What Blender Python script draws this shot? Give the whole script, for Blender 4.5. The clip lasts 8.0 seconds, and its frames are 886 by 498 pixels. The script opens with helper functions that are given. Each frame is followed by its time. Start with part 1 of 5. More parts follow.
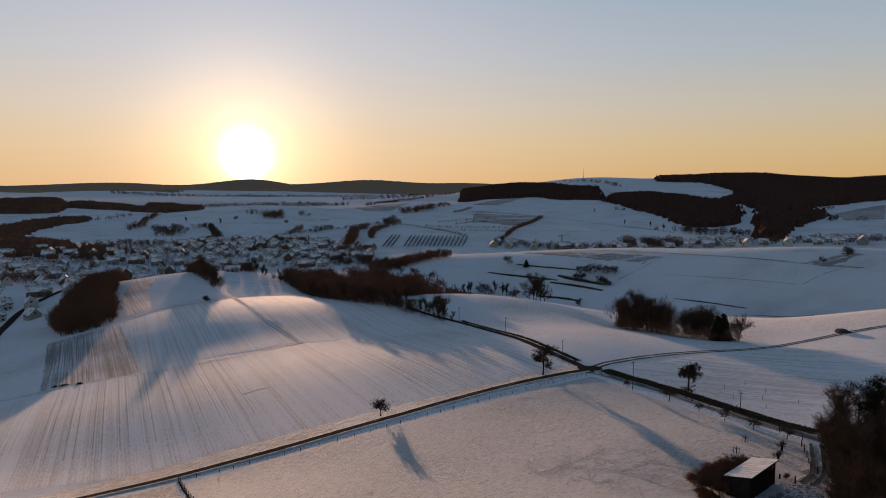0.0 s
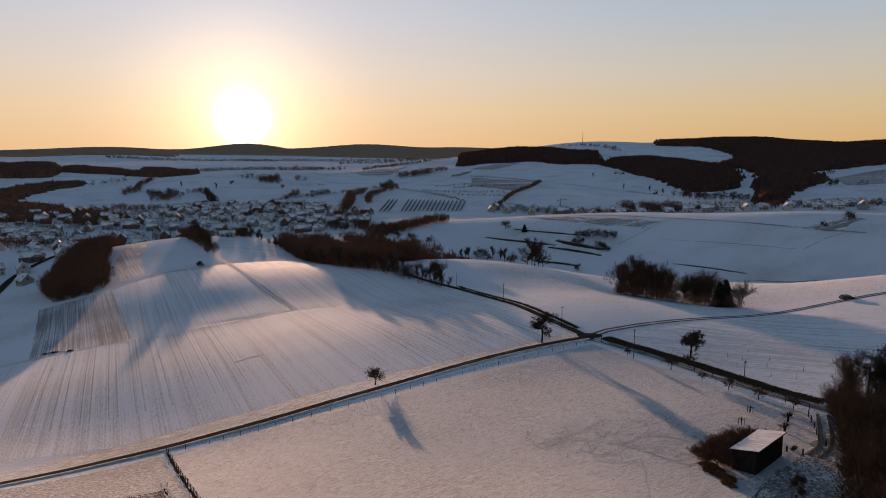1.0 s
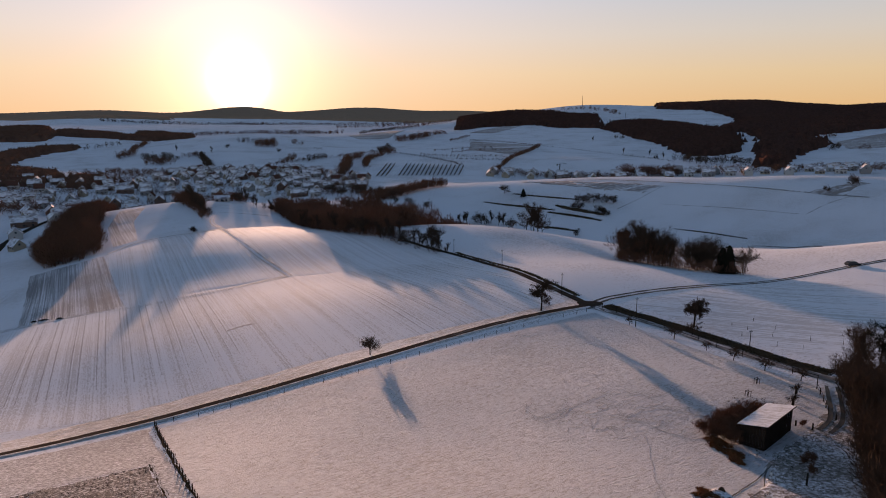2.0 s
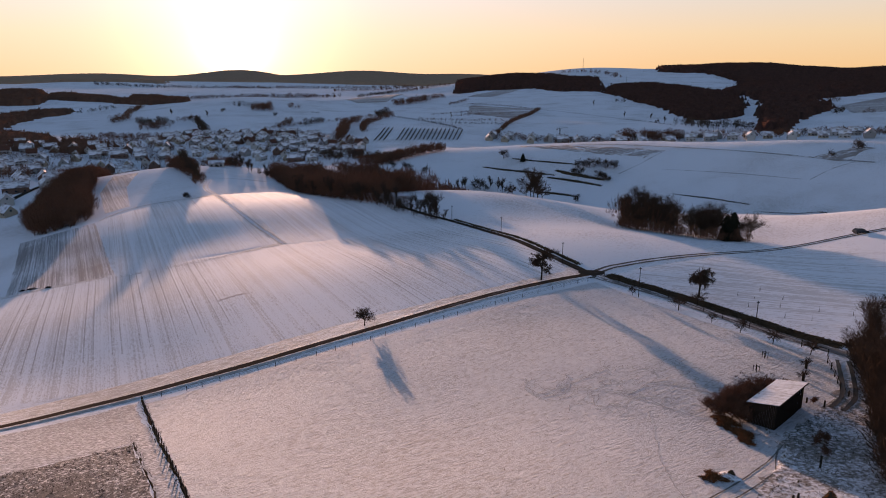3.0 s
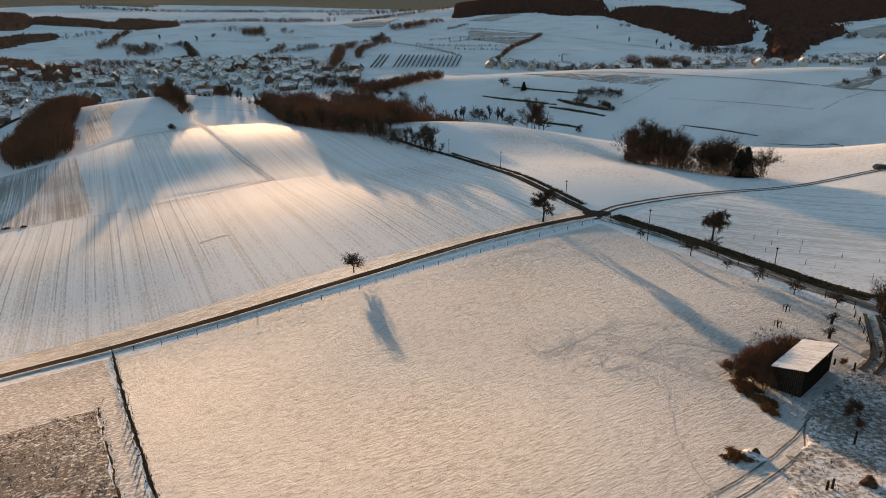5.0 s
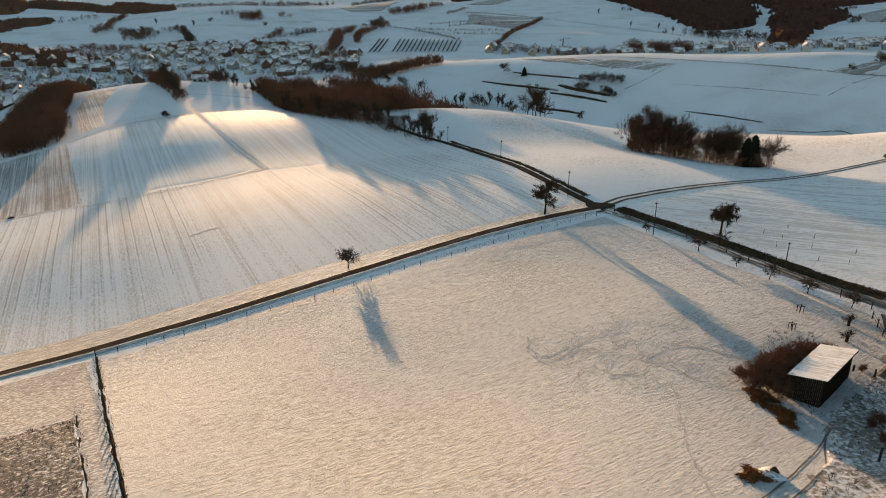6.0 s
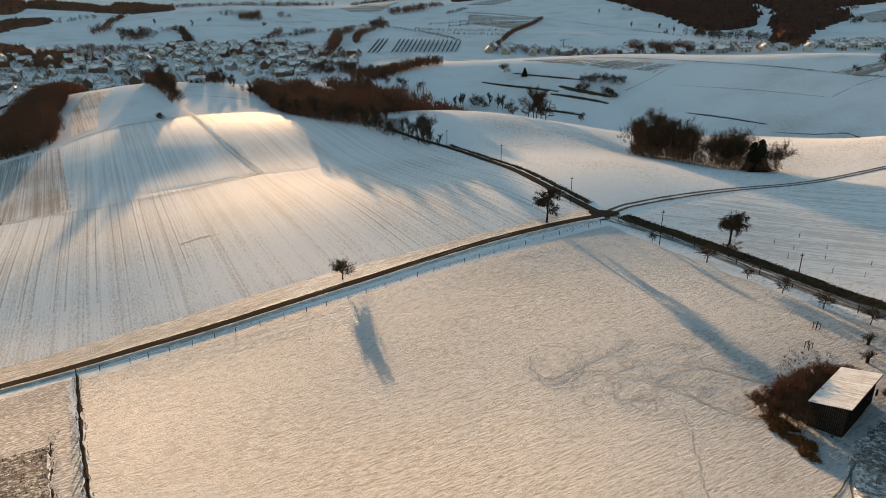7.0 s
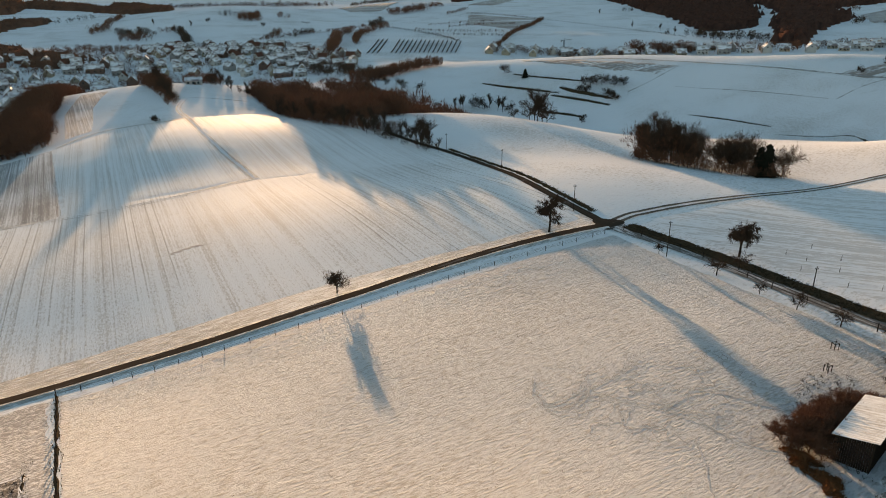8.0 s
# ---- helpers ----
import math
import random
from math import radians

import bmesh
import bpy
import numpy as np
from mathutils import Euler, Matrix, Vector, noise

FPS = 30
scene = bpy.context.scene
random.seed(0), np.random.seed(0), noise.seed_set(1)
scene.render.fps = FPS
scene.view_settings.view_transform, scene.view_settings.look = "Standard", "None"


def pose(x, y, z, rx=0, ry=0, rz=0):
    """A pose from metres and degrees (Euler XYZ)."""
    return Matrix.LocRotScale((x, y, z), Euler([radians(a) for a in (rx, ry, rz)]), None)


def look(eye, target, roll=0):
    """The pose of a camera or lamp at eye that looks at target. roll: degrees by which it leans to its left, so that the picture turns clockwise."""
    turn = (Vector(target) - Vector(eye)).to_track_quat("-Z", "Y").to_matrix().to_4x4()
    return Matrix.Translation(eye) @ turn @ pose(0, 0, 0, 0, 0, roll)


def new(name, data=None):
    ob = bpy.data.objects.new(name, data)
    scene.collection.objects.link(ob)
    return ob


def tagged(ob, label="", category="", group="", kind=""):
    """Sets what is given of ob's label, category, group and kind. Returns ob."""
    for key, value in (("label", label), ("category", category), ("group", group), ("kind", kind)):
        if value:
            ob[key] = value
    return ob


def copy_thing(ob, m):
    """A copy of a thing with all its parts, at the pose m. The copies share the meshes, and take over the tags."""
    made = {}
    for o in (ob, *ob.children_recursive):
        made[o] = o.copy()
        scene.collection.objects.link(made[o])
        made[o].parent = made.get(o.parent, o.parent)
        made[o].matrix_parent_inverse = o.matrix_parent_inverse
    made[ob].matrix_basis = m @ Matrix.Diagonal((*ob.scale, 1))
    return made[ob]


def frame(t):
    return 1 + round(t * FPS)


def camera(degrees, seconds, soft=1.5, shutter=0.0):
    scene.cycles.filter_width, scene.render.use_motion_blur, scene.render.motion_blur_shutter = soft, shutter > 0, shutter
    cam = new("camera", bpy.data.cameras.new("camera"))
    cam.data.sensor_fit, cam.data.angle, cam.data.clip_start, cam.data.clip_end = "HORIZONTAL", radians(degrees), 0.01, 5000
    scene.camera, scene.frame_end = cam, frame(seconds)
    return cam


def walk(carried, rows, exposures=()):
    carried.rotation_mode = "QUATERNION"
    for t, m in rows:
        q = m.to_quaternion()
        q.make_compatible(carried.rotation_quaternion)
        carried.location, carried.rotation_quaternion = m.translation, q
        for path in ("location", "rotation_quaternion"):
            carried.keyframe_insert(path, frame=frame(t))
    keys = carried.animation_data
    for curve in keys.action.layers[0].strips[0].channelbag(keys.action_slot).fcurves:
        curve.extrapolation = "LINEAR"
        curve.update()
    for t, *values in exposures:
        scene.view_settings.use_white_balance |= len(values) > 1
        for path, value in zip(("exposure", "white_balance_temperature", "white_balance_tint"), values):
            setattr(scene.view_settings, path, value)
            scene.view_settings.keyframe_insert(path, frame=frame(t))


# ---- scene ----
cam = camera(65.5, 8.0, soft=0.95)
PATH = [
    (0.0, pose(-0.065, 0.020, 46.083, 84.500, 0, 0.010)),
    (0.5, pose(0.116, 2.667, 45.788, 83.076, 0, -0.085)),
    (1.0, pose(0.309, 5.311, 45.505, 81.576, 0, -0.167)),
    (1.5, pose(0.514, 7.952, 45.238, 80.091, 0, -0.238)),
    (3.0, pose(1.168, 15.851, 44.549, 75.719, 0, -0.390)),
    (3.5, pose(1.393, 18.476, 44.363, 74.262, 0, -0.424)),
    (4.0, pose(1.616, 21.096, 44.202, 72.795, 0, -0.450)),
    (4.5, pose(1.838, 23.710, 44.069, 71.338, 0, -0.469)),
    (5.0, pose(2.054, 26.320, 43.965, 69.901, 0, -0.483)),
    (5.2, pose(2.133, 27.359, 43.950, 69.325, 0, -0.485)),
    (5.5, pose(2.252, 28.917, 43.927, 68.846, 0, -0.488)),
    (5.8, pose(2.371, 30.475, 43.904, 68.686, 0, -0.491)),
    (6.5, pose(2.649, 34.112, 43.850, 68.686, 0, -0.498)),
    (7.0, pose(2.822, 36.696, 43.884, 68.686, 0, -0.496)),
    (7.5, pose(2.979, 39.273, 43.957, 68.686, 0, -0.493)),
    (8.0, pose(3.118, 41.843, 44.072, 68.686, 0, -0.489)),
]
walk(cam, PATH, [(0.0, -0.02, 7000, 34), (1.5, 0.17, 6800, 38), (3.0, 0.52, 6600, 42), (3.5, 0.68, 6750, 39), (4.5, 0.9, 7350, 28), (5.0, 1.01, 7750, 22), (6.5, 1.08, 8000, 18), (8.0, 1.11, 8000, 18)])


# ---- light: low winter sun, clear sky ----
SUN_AZ, SUN_EL = -15.8, 2.25            # degrees from +y towards +x; above the level
SUN_DIR = Vector((math.sin(radians(SUN_AZ)) * math.cos(radians(SUN_EL)),
                  math.cos(radians(SUN_AZ)) * math.cos(radians(SUN_EL)), math.sin(radians(SUN_EL))))
sun = new("sun", bpy.data.lights.new("sun", "SUN"))
sun.data.energy, sun.data.angle, sun.data.color = 4.6, radians(0.7), (1.0, 0.69, 0.40)
sun.matrix_world = look((0, 0, 300), Vector((0, 0, 300)) - SUN_DIR)

world = bpy.data.worlds.new("sky")
scene.world = world
world.use_nodes = True
wn, wl = world.node_tree.nodes, world.node_tree.links
background = wn["Background"]
sky = wn.new("ShaderNodeTexSky")
sky.sky_type, sky.sun_disc = "NISHITA", False
sky.sun_elevation, sky.sun_rotation = radians(SUN_EL + 3.0), radians(SUN_AZ)
sky.altitude, sky.air_density, sky.dust_density, sky.ozone_density = 250, 1.0, 0.2, 2.0
background.inputs["Strength"].default_value = 0.026
coord = wn.new("ShaderNodeTexCoord")
# the clear dusk gradient: amber at the horizon, pale above, blue overhead
split = wn.new("ShaderNodeSeparateXYZ")
wl.new(coord.outputs["Generated"], split.inputs[0])
grade = wn.new("ShaderNodeValToRGB")
SKY = ((0.0, (0.88, 0.63, 0.23)), (0.05, (0.85, 0.75, 0.38)), (0.10, (0.72, 0.79, 0.60)), (0.17, (0.52, 0.74, 0.77)), (0.25, (0.38, 0.65, 0.78)), (0.42, (0.12, 0.27, 0.40)), (1.0, (0.045, 0.115, 0.185)))
for place, colour in SKY[1:-1]:
    grade.color_ramp.elements.new(place)
for e, (place, colour) in zip(grade.color_ramp.elements, SKY):
    e.position, e.color = place, (*colour, 1)
wl.new(split.outputs["Z"], grade.inputs[0])
# the sun and the glare round it, which the sky model leaves out
dot = wn.new("ShaderNodeVectorMath")
dot.operation = "DOT_PRODUCT"
dot.inputs[1].default_value = SUN_DIR.normalized()
wl.new(coord.outputs["Generated"], dot.inputs[0])
above = wn.new("ShaderNodeMath")
above.operation = "MAXIMUM"
above.inputs[1].default_value = 0.0
wl.new(dot.outputs["Value"], above.inputs[0])


def glare(power, strength, colour, base):
    p = wn.new("ShaderNodeMath")
    p.operation = "POWER"
    wl.new(above.outputs[0], p.inputs[0])
    p.inputs[1].default_value = power
    m = wn.new("ShaderNodeMath")
    m.operation = "MULTIPLY"
    m.inputs[1].default_value = strength
    wl.new(p.outputs[0], m.inputs[0])
    s = wn.new("ShaderNodeVectorMath")
    s.operation = "SCALE"
    s.inputs[0].default_value = colour
    wl.new(m.outputs[0], s.inputs["Scale"])
    a = wn.new("ShaderNodeVectorMath")
    a.operation = "ADD"
    wl.new(base, a.inputs[0])
    wl.new(s.outputs[0], a.inputs[1])
    return a.outputs[0]


dusk = wn.new("ShaderNodeBackground")
glow = glare(6000, 30.0, (1.0, 0.86, 0.6), grade.outputs[0])
glow = glare(1300, 1.2, (1.0, 0.86, 0.52), glow)
glow = glare(170, 0.9, (1.0, 0.82, 0.42), glow)
glow = glare(14, 0.28, (1.0, 0.78, 0.62), glow)
glow = glare(3, 0.14, (1.0, 0.86, 0.70), glow)
wl.new(glow, dusk.inputs["Color"])
dusk.inputs["Strength"].default_value = 0.62
both = wn.new("ShaderNodeAddShader")
wl.new(background.outputs[0], both.inputs[0])
wl.new(dusk.outputs[0], both.inputs[1])
wl.new(both.outputs[0], wn["World Output"].inputs["Surface"])


# ---- materials ----
def material(name, rough=0.8):
    m = bpy.data.materials.new(name)
    m.use_nodes = True
    n = m.node_tree.nodes
    b = n["Principled BSDF"]
    b.inputs["Roughness"].default_value = rough
    b.inputs["Specular IOR Level"].default_value = 0.0 if rough > 0.8 else 0.3
    return m, n, m.node_tree.links, b


def noise_node(n, l, scale, detail=4.0, stretch=None, turn=0.0, rough=0.55):
    c = n.new("ShaderNodeTexCoord")
    t = n.new("ShaderNodeTexNoise")
    t.inputs["Scale"].default_value, t.inputs["Detail"].default_value = scale, detail
    t.inputs["Roughness"].default_value = rough
    if stretch:
        mp = n.new("ShaderNodeMapping")
        mp.vector_type = "TEXTURE"
        mp.inputs["Rotation"].default_value = (0, 0, radians(turn))
        mp.inputs["Scale"].default_value = stretch
        l.new(c.outputs["Object"], mp.inputs[0])
        l.new(mp.outputs[0], t.inputs["Vector"])
    else:
        l.new(c.outputs["Object"], t.inputs["Vector"])
    return t.outputs["Fac"]


def ramp(n, l, fac, a, b, lo=(0, 0, 0, 1), hi=(1, 1, 1, 1)):
    r = n.new("ShaderNodeValToRGB")
    r.color_ramp.elements[0].position, r.color_ramp.elements[0].color = a, lo
    r.color_ramp.elements[1].position, r.color_ramp.elements[1].color = b, hi
    l.new(fac, r.inputs[0])
    return r.outputs[0]


def blend(n, l, fac, a, b, kind="MIX"):
    x = n.new("ShaderNodeMix")
    x.data_type, x.blend_type = "RGBA", kind
    for socket, v in ((x.inputs[0], fac), (x.inputs[6], a), (x.inputs[7], b)):
        if isinstance(v, (int, float)):
            socket.default_value = v
        elif isinstance(v, tuple):
            socket.default_value = (*v, 1)[:4]
        else:
            l.new(v, socket)
    return x.outputs[2]


def math_node(n, l, op, a, b=0.5):
    x = n.new("ShaderNodeMath")
    x.operation = op
    for socket, v in ((x.inputs[0], a), (x.inputs[1], b)):
        if isinstance(v, (int, float)):
            socket.default_value = v
        else:
            l.new(v, socket)
    return x.outputs[0]


def bump(n, l, b, height, distance, strength=1.0, onto=None):
    x = n.new("ShaderNodeBump")
    x.inputs["Distance"].default_value, x.inputs["Strength"].default_value = distance, strength
    l.new(height, x.inputs["Height"])
    if onto:
        l.new(onto, x.inputs["Normal"])
    l.new(x.outputs[0], b.inputs["Normal"])
    return x.outputs[0]


SNOW, DRY_GRASS, SOIL = (0.80, 0.82, 0.86), (0.20, 0.15, 0.085), (0.075, 0.055, 0.04)


def snow_material(name, cover=0.62, grass=DRY_GRASS, rows=None, turn=0.0, grain=1.0, patch=0.02, rowmix=0.5, relief=0.05, show=0.6, soft=0.09, patchmix=0.6, stretch=(2.2, 0.8, 1), finemix=1.0, long=60, gloss=0.10, swale=2.5):
    """Thin snow over grass or soil. cover: how much is snow; show: how far the ground shows through; rows: spacing of drill rows
    in metres, along the bearing turn."""
    m, n, l, b = material(name, 0.85)           # grains of snow throw low light forward
    b.inputs["Specular IOR Level"].default_value = gloss
    fine = noise_node(n, l, 1.1 * grain, 6, stretch, turn, 0.7)
    wide = noise_node(n, l, patch, 4)
    grit = fine if finemix == 1.0 else math_node(n, l, "ADD", math_node(n, l, "MULTIPLY", fine, finemix), 0.5 - 0.5 * finemix)
    f = math_node(n, l, "ADD", grit, math_node(n, l, "MULTIPLY", math_node(n, l, "SUBTRACT", wide, 0.5), patchmix))
    height = fine
    if rows:
        c = n.new("ShaderNodeTexCoord")
        for spacing, share in ((rows, 0.6), (rows * 4.5, 0.4)):
            mp = n.new("ShaderNodeMapping")
            mp.vector_type = "TEXTURE"
            mp.inputs["Rotation"].default_value = (0, 0, radians(turn))
            mp.inputs["Scale"].default_value = (spacing * long, spacing, 1)
            l.new(c.outputs["Object"], mp.inputs[0])
            w = n.new("ShaderNodeTexNoise")
            w.noise_dimensions = "2D"
            w.inputs["Scale"].default_value, w.inputs["Detail"].default_value = 1.0, 3
            l.new(mp.outputs[0], w.inputs["Vector"])
            f = math_node(n, l, "ADD", f, math_node(n, l, "MULTIPLY", math_node(n, l, "SUBTRACT", w.outputs["Fac"], 0.5), rowmix * share * 2))
    mask = math_node(n, l, "MULTIPLY", ramp(n, l, f, cover - soft, cover + soft), show)
    tint = blend(n, l, noise_node(n, l, 0.35, 3), (grass[0] * 0.7, grass[1] * 0.7, grass[2] * 0.7), grass)
    white = blend(n, l, noise_node(n, l, 0.05, 3), (0.76, 0.78, 0.82), SNOW)
    l.new(blend(n, l, mask, white, tint), b.inputs["Base Color"])
    n1 = bump(n, l, b, height, relief * 1.6)
    bump(n, l, b, noise_node(n, l, 0.3, 4, (2.0, 0.9, 1), turn), relief * swale, 1.0, n1)
    return m


def plain(name, colour, rough=0.8, vary=0.35, scale=3.0, metal=0.0, relief=0.0):
    m, n, l, b = material(name, rough)
    dark = tuple(v * (1 - vary) for v in colour)
    l.new(blend(n, l, noise_node(n, l, scale, 5), dark, colour), b.inputs["Base Color"])
    b.inputs["Metallic"].default_value = metal
    if relief:
        bump(n, l, b, noise_node(n, l, scale * 2, 4), relief)
    return m


M_GROUND = snow_material("meadow_snow", 0.60, (0.24, 0.19, 0.12), turn=36, grain=1.6, relief=0.06, show=0.46, soft=0.09, gloss=0.0, swale=1.5)
M_MEADOW = snow_material("near_meadow_snow", 0.56, (0.24, 0.19, 0.12), turn=32, grain=2.0, relief=0.55, show=0.42, soft=0.08, stretch=(2.6, 0.7, 1), patchmix=0.35, swale=0.7)
M_FIELD = snow_material("sown_field_snow", 0.55, (0.20, 0.15, 0.10), rows=0.4, turn=-64.5, grain=2.4, relief=0.05, rowmix=0.35, show=0.42, swale=0.8, gloss=0.22, finemix=1.0, long=260, soft=0.09, patchmix=0.4)
M_STUBBLE = snow_material("stubble_snow", 0.445, (0.06, 0.054, 0.054), rows=0.45, turn=-62, rowmix=0.38, show=0.75, finemix=1.0, grain=2.2, long=150, soft=0.11, relief=0.15, swale=0.8)
M_STUBBLE_NEAR = snow_material("dead_stalk_snow", 0.41, (0.06, 0.05, 0.048), patch=0.1, patchmix=0.3, grain=1.8, show=0.9, turn=55, stretch=(1.0, 0.8, 1), relief=0.25, swale=0.5)
M_FAR_DARK = snow_material("far_bare_soil", 0.42, (0.20, 0.13, 0.085), patch=0.01, patchmix=0.15, grain=0.5, rows=5, turn=12, rowmix=0.4, show=0.75)
M_VERGE = snow_material("verge_snow", 0.48, (0.18, 0.14, 0.085), turn=29, grain=2.2, relief=0.25, show=0.6, swale=0.8, stretch=(5.0, 0.6, 1))
M_ROUGH = snow_material("rough_grass_snow", 0.44, (0.10, 0.088, 0.08), turn=40, grain=2.2, show=0.75, soft=0.12, patchmix=0.3, stretch=(1.4, 0.8, 1), relief=0.07)
M_MOWN = snow_material("mown_meadow_snow", 0.56, (0.24, 0.19, 0.13), rows=0.8, turn=-23, relief=0.03, rowmix=0.55, show=0.34)
M_YARD = snow_material("trodden_yard", 0.475, (0.15, 0.11, 0.07), patch=0.12, patchmix=0.6, grain=1.8, show=0.85, stretch=(1, 1, 1), relief=0.09)
M_TRACK = snow_material("farm_track", 0.46, (0.13, 0.10, 0.075), grain=0.7, show=0.75)
M_STALK = plain("dead_stalks", (0.05, 0.042, 0.038), 0.95, 0.5, 1.5)
M_GRAVEL = snow_material("gravel_lane", 0.42, (0.085, 0.064, 0.048), grain=0.9, show=0.88, turn=-60, stretch=(4, 0.6, 1))
M_BANK = plain("dead_grass_bank", (0.105, 0.075, 0.048), 0.95, 0.6, 1.5)
M_BARK = plain("bark", (0.055, 0.042, 0.034), 0.9, 0.45, 4.0)
M_TWIG = plain("twigs", (0.095, 0.064, 0.047), 0.9, 0.4, 0.6)
M_TWIG_RED = plain("reddish_twigs", (0.19, 0.095, 0.062), 0.9, 0.4, 0.4)
# Horizon woods: paler than bare twigs, as distance haze is put into the colour
M_HAZED_FAR_WOOD = plain("far_twigs_hazed", (0.42, 0.28, 0.19), 0.9, 0.3, 0.05)
M_HILL_WOOD = plain("hill_wood_twigs", (0.14, 0.07, 0.054), 0.95, 0.65, 0.12)
# Left-hand woods: the reddish haze towards the sun is put into the base colour
M_HILL_WOOD_RED_HAZE = plain("red_hazed_hill_twigs", (0.20, 0.105, 0.072), 0.95, 0.5, 0.06)
M_NEEDLE = plain("conifer_needles", (0.026, 0.026, 0.018), 0.9, 0.4, 1.0)
M_WOOD = plain("weathered_wood", (0.11, 0.085, 0.065), 0.9, 0.5, 6.0)


def asphalt_material():
    m, n, l, b = material("damp_asphalt", 0.85)
    base = blend(n, l, noise_node(n, l, 0.6, 5), (0.038, 0.031, 0.026), (0.075, 0.056, 0.042))
    salt = ramp(n, l, noise_node(n, l, 0.5, 6, (6, 0.6, 1), 31), 0.60, 0.74)
    l.new(blend(n, l, math_node(n, l, "MULTIPLY", salt, 0.35), base, (0.45, 0.45, 0.47)), b.inputs["Base Color"])
    b.inputs["Specular IOR Level"].default_value = 0.0
    bump(n, l, b, noise_node(n, l, 9, 4), 0.01)
    return m


M_ASPHALT = asphalt_material()


# ---- the lie of the land ----
SWELLS = []


def swell(x, y, r, height):
    SWELLS.append((x, y, r, height))


swell(-140, 700, 240, -30.2)
swell(0, 0, 48, 8.4)
swell(-210, 230, 100, -13.5)
swell(140, 300, 50, 0.9)
swell(240, 440, 76, 4.3)
swell(380, 1120, 260, -24)
swell(970, 2520, 590, 72.3)
swell(-570, 4850, 1100, 34.8)
swell(67, 74, 33, 2.9)
swell(-620, 1170, 290, -25.9)
swell(50, 450, 67, -12.6)
swell(-60, 340, 52, -2)
swell(-70, 132, 23, -3.3)
swell(-300, 330, 68, -8.3)
swell(360, 700, 120, 1.1)
swell(-340, 610, 110, -5.1)
swell(0, 920, 140, -3)
swell(160, 530, 83, 4.1)
swell(144, 160, 47, 2.1)
swell(-60, 60, 28, 1.5)
swell(210, 230, 46, 11.8)
swell(-20, 560, 84, 3.1)
swell(-580, 1450, 170, 6.8)
swell(-650, 2620, 590, -8.4)
swell(-24, 97, 22, -0.7)
swell(610, 850, 73, -8.9)
swell(-26, 213, 32, 1.2)
swell(30, 320, 49, 11)
swell(-120, 110, 36, -2.3)
swell(850, 1900, 230, -18.3)
swell(-570, 4850, 340, -47.1)
swell(-160, 420, 68, 4)
swell(25, 168, 25, 0.1)
swell(-60, 0, 13, 0.7)
swell(47, 88, 15, -1.1)
swell(0, 1320, 150, -10.6)
swell(7, 60, 20, 1)
swell(-1090, 1500, 130, -10.2)
swell(-10, 3200, 350, -15.8)
swell(-1320, 4850, 350, -44.6)
swell(-14, 146, 22, -1.2)
swell(1810, 2010, 300, 25.9)
swell(-1830, 3440, 270, -9.5)
swell(200, 900, 140, 8)
swell(40, 730, 110, 5.5)
swell(580, 4300, 300, -5.8)
swell(290, 1650, 180, -8)
swell(-120, 360, 57, 1.7)
swell(-240, 760, 120, 8.5)
swell(130, 235, 40, 5.7)
swell(-110, 290, 46, 4.9)
swell(83, 200, 32, 0.6)
swell(200, 2100, 150, 14.6)
swell(-2710, 4850, 390, -45.7)
swell(-2400, 4300, 340, 8.6)
swell(2290, 4200, 720, 15.8)
swell(440, 2500, 180, 10.5)
swell(-46, 117, 19, -2.2)
swell(-1170, 4300, 310, 103.1)
swell(75, 286, 44, -3.4)
swell(-150, 2200, 240, -12)
swell(-940, 3780, 270, -1.5)
swell(80, 370, 57, -18.1)
swell(880, 980, 150, -6.3)
swell(120, 110, 24, 1.2)
swell(-480, 3870, 270, 25.7)
swell(-820, 4300, 310, -82.9)
swell(-260, 370, 67, -12.9)
swell(-50, 450, 67, -11.2)
swell(7, 250, 38, -3)
swell(300, 330, 68, 4.9)
swell(-52, 246, 38, -2.3)
swell(-620, 680, 140, -0.4)
swell(530, 1400, 100, -4.8)
swell(-730, 1300, 100, -2.6)
swell(160, 420, 68, 8.5)
swell(430, 480, 96, 16.4)
swell(-210, 230, 46, -3.7)
swell(0, 1900, 130, -12.6)
swell(370, 620, 110, -22.4)
swell(-1520, 4300, 320, -54.6)
swell(-1880, 4300, 330, 37.9)
swell(-3040, 4300, 370, 18.4)
swell(-510, 4300, 300, 60.9)
swell(900, 3500, 250, 7)
swell(-230, 600, 96, -19.1)
swell(-300, 950, 150, -11.3)
swell(58, 124, 21, -0.3)
swell(-430, 480, 96, 0.2)
swell(0, 100, 15, -0.7)
swell(180, 800, 120, -27.8)
swell(500, 850, 150, -7.4)
swell(-123, 176, 47, -4.4)
swell(94, 221, 36, -7.5)
swell(150, 620, 96, 13.1)
swell(-30, 1080, 76, -5.9)
swell(200, 1150, 82, -4.4)
swell(70, 550, 83, -10.1)
swell(-160, 1310, 92, -6.6)
swell(-550, 2000, 150, -5.4)
swell(1460, 4300, 320, 8.9)
swell(-970, 2520, 190, -7.8)
swell(52, 209, 32, 5.3)
swell(-190, 480, 77, 17)
swell(-180, 250, 46, -5.9)
swell(-47, 168, 26, -0.7)
swell(-530, 950, 76, -5.8)
swell(380, 1120, 83, -2.8)
swell(180, 300, 52, -12.7)
swell(810, 2500, 180, -5.7)
swell(-260, 430, 76, -9.2)
swell(20, 410, 62, 6.2)
swell(41, 115, 18, 0.7)
swell(60, 60, 13, 1.3)
swell(30, 82, 13, 0.3)
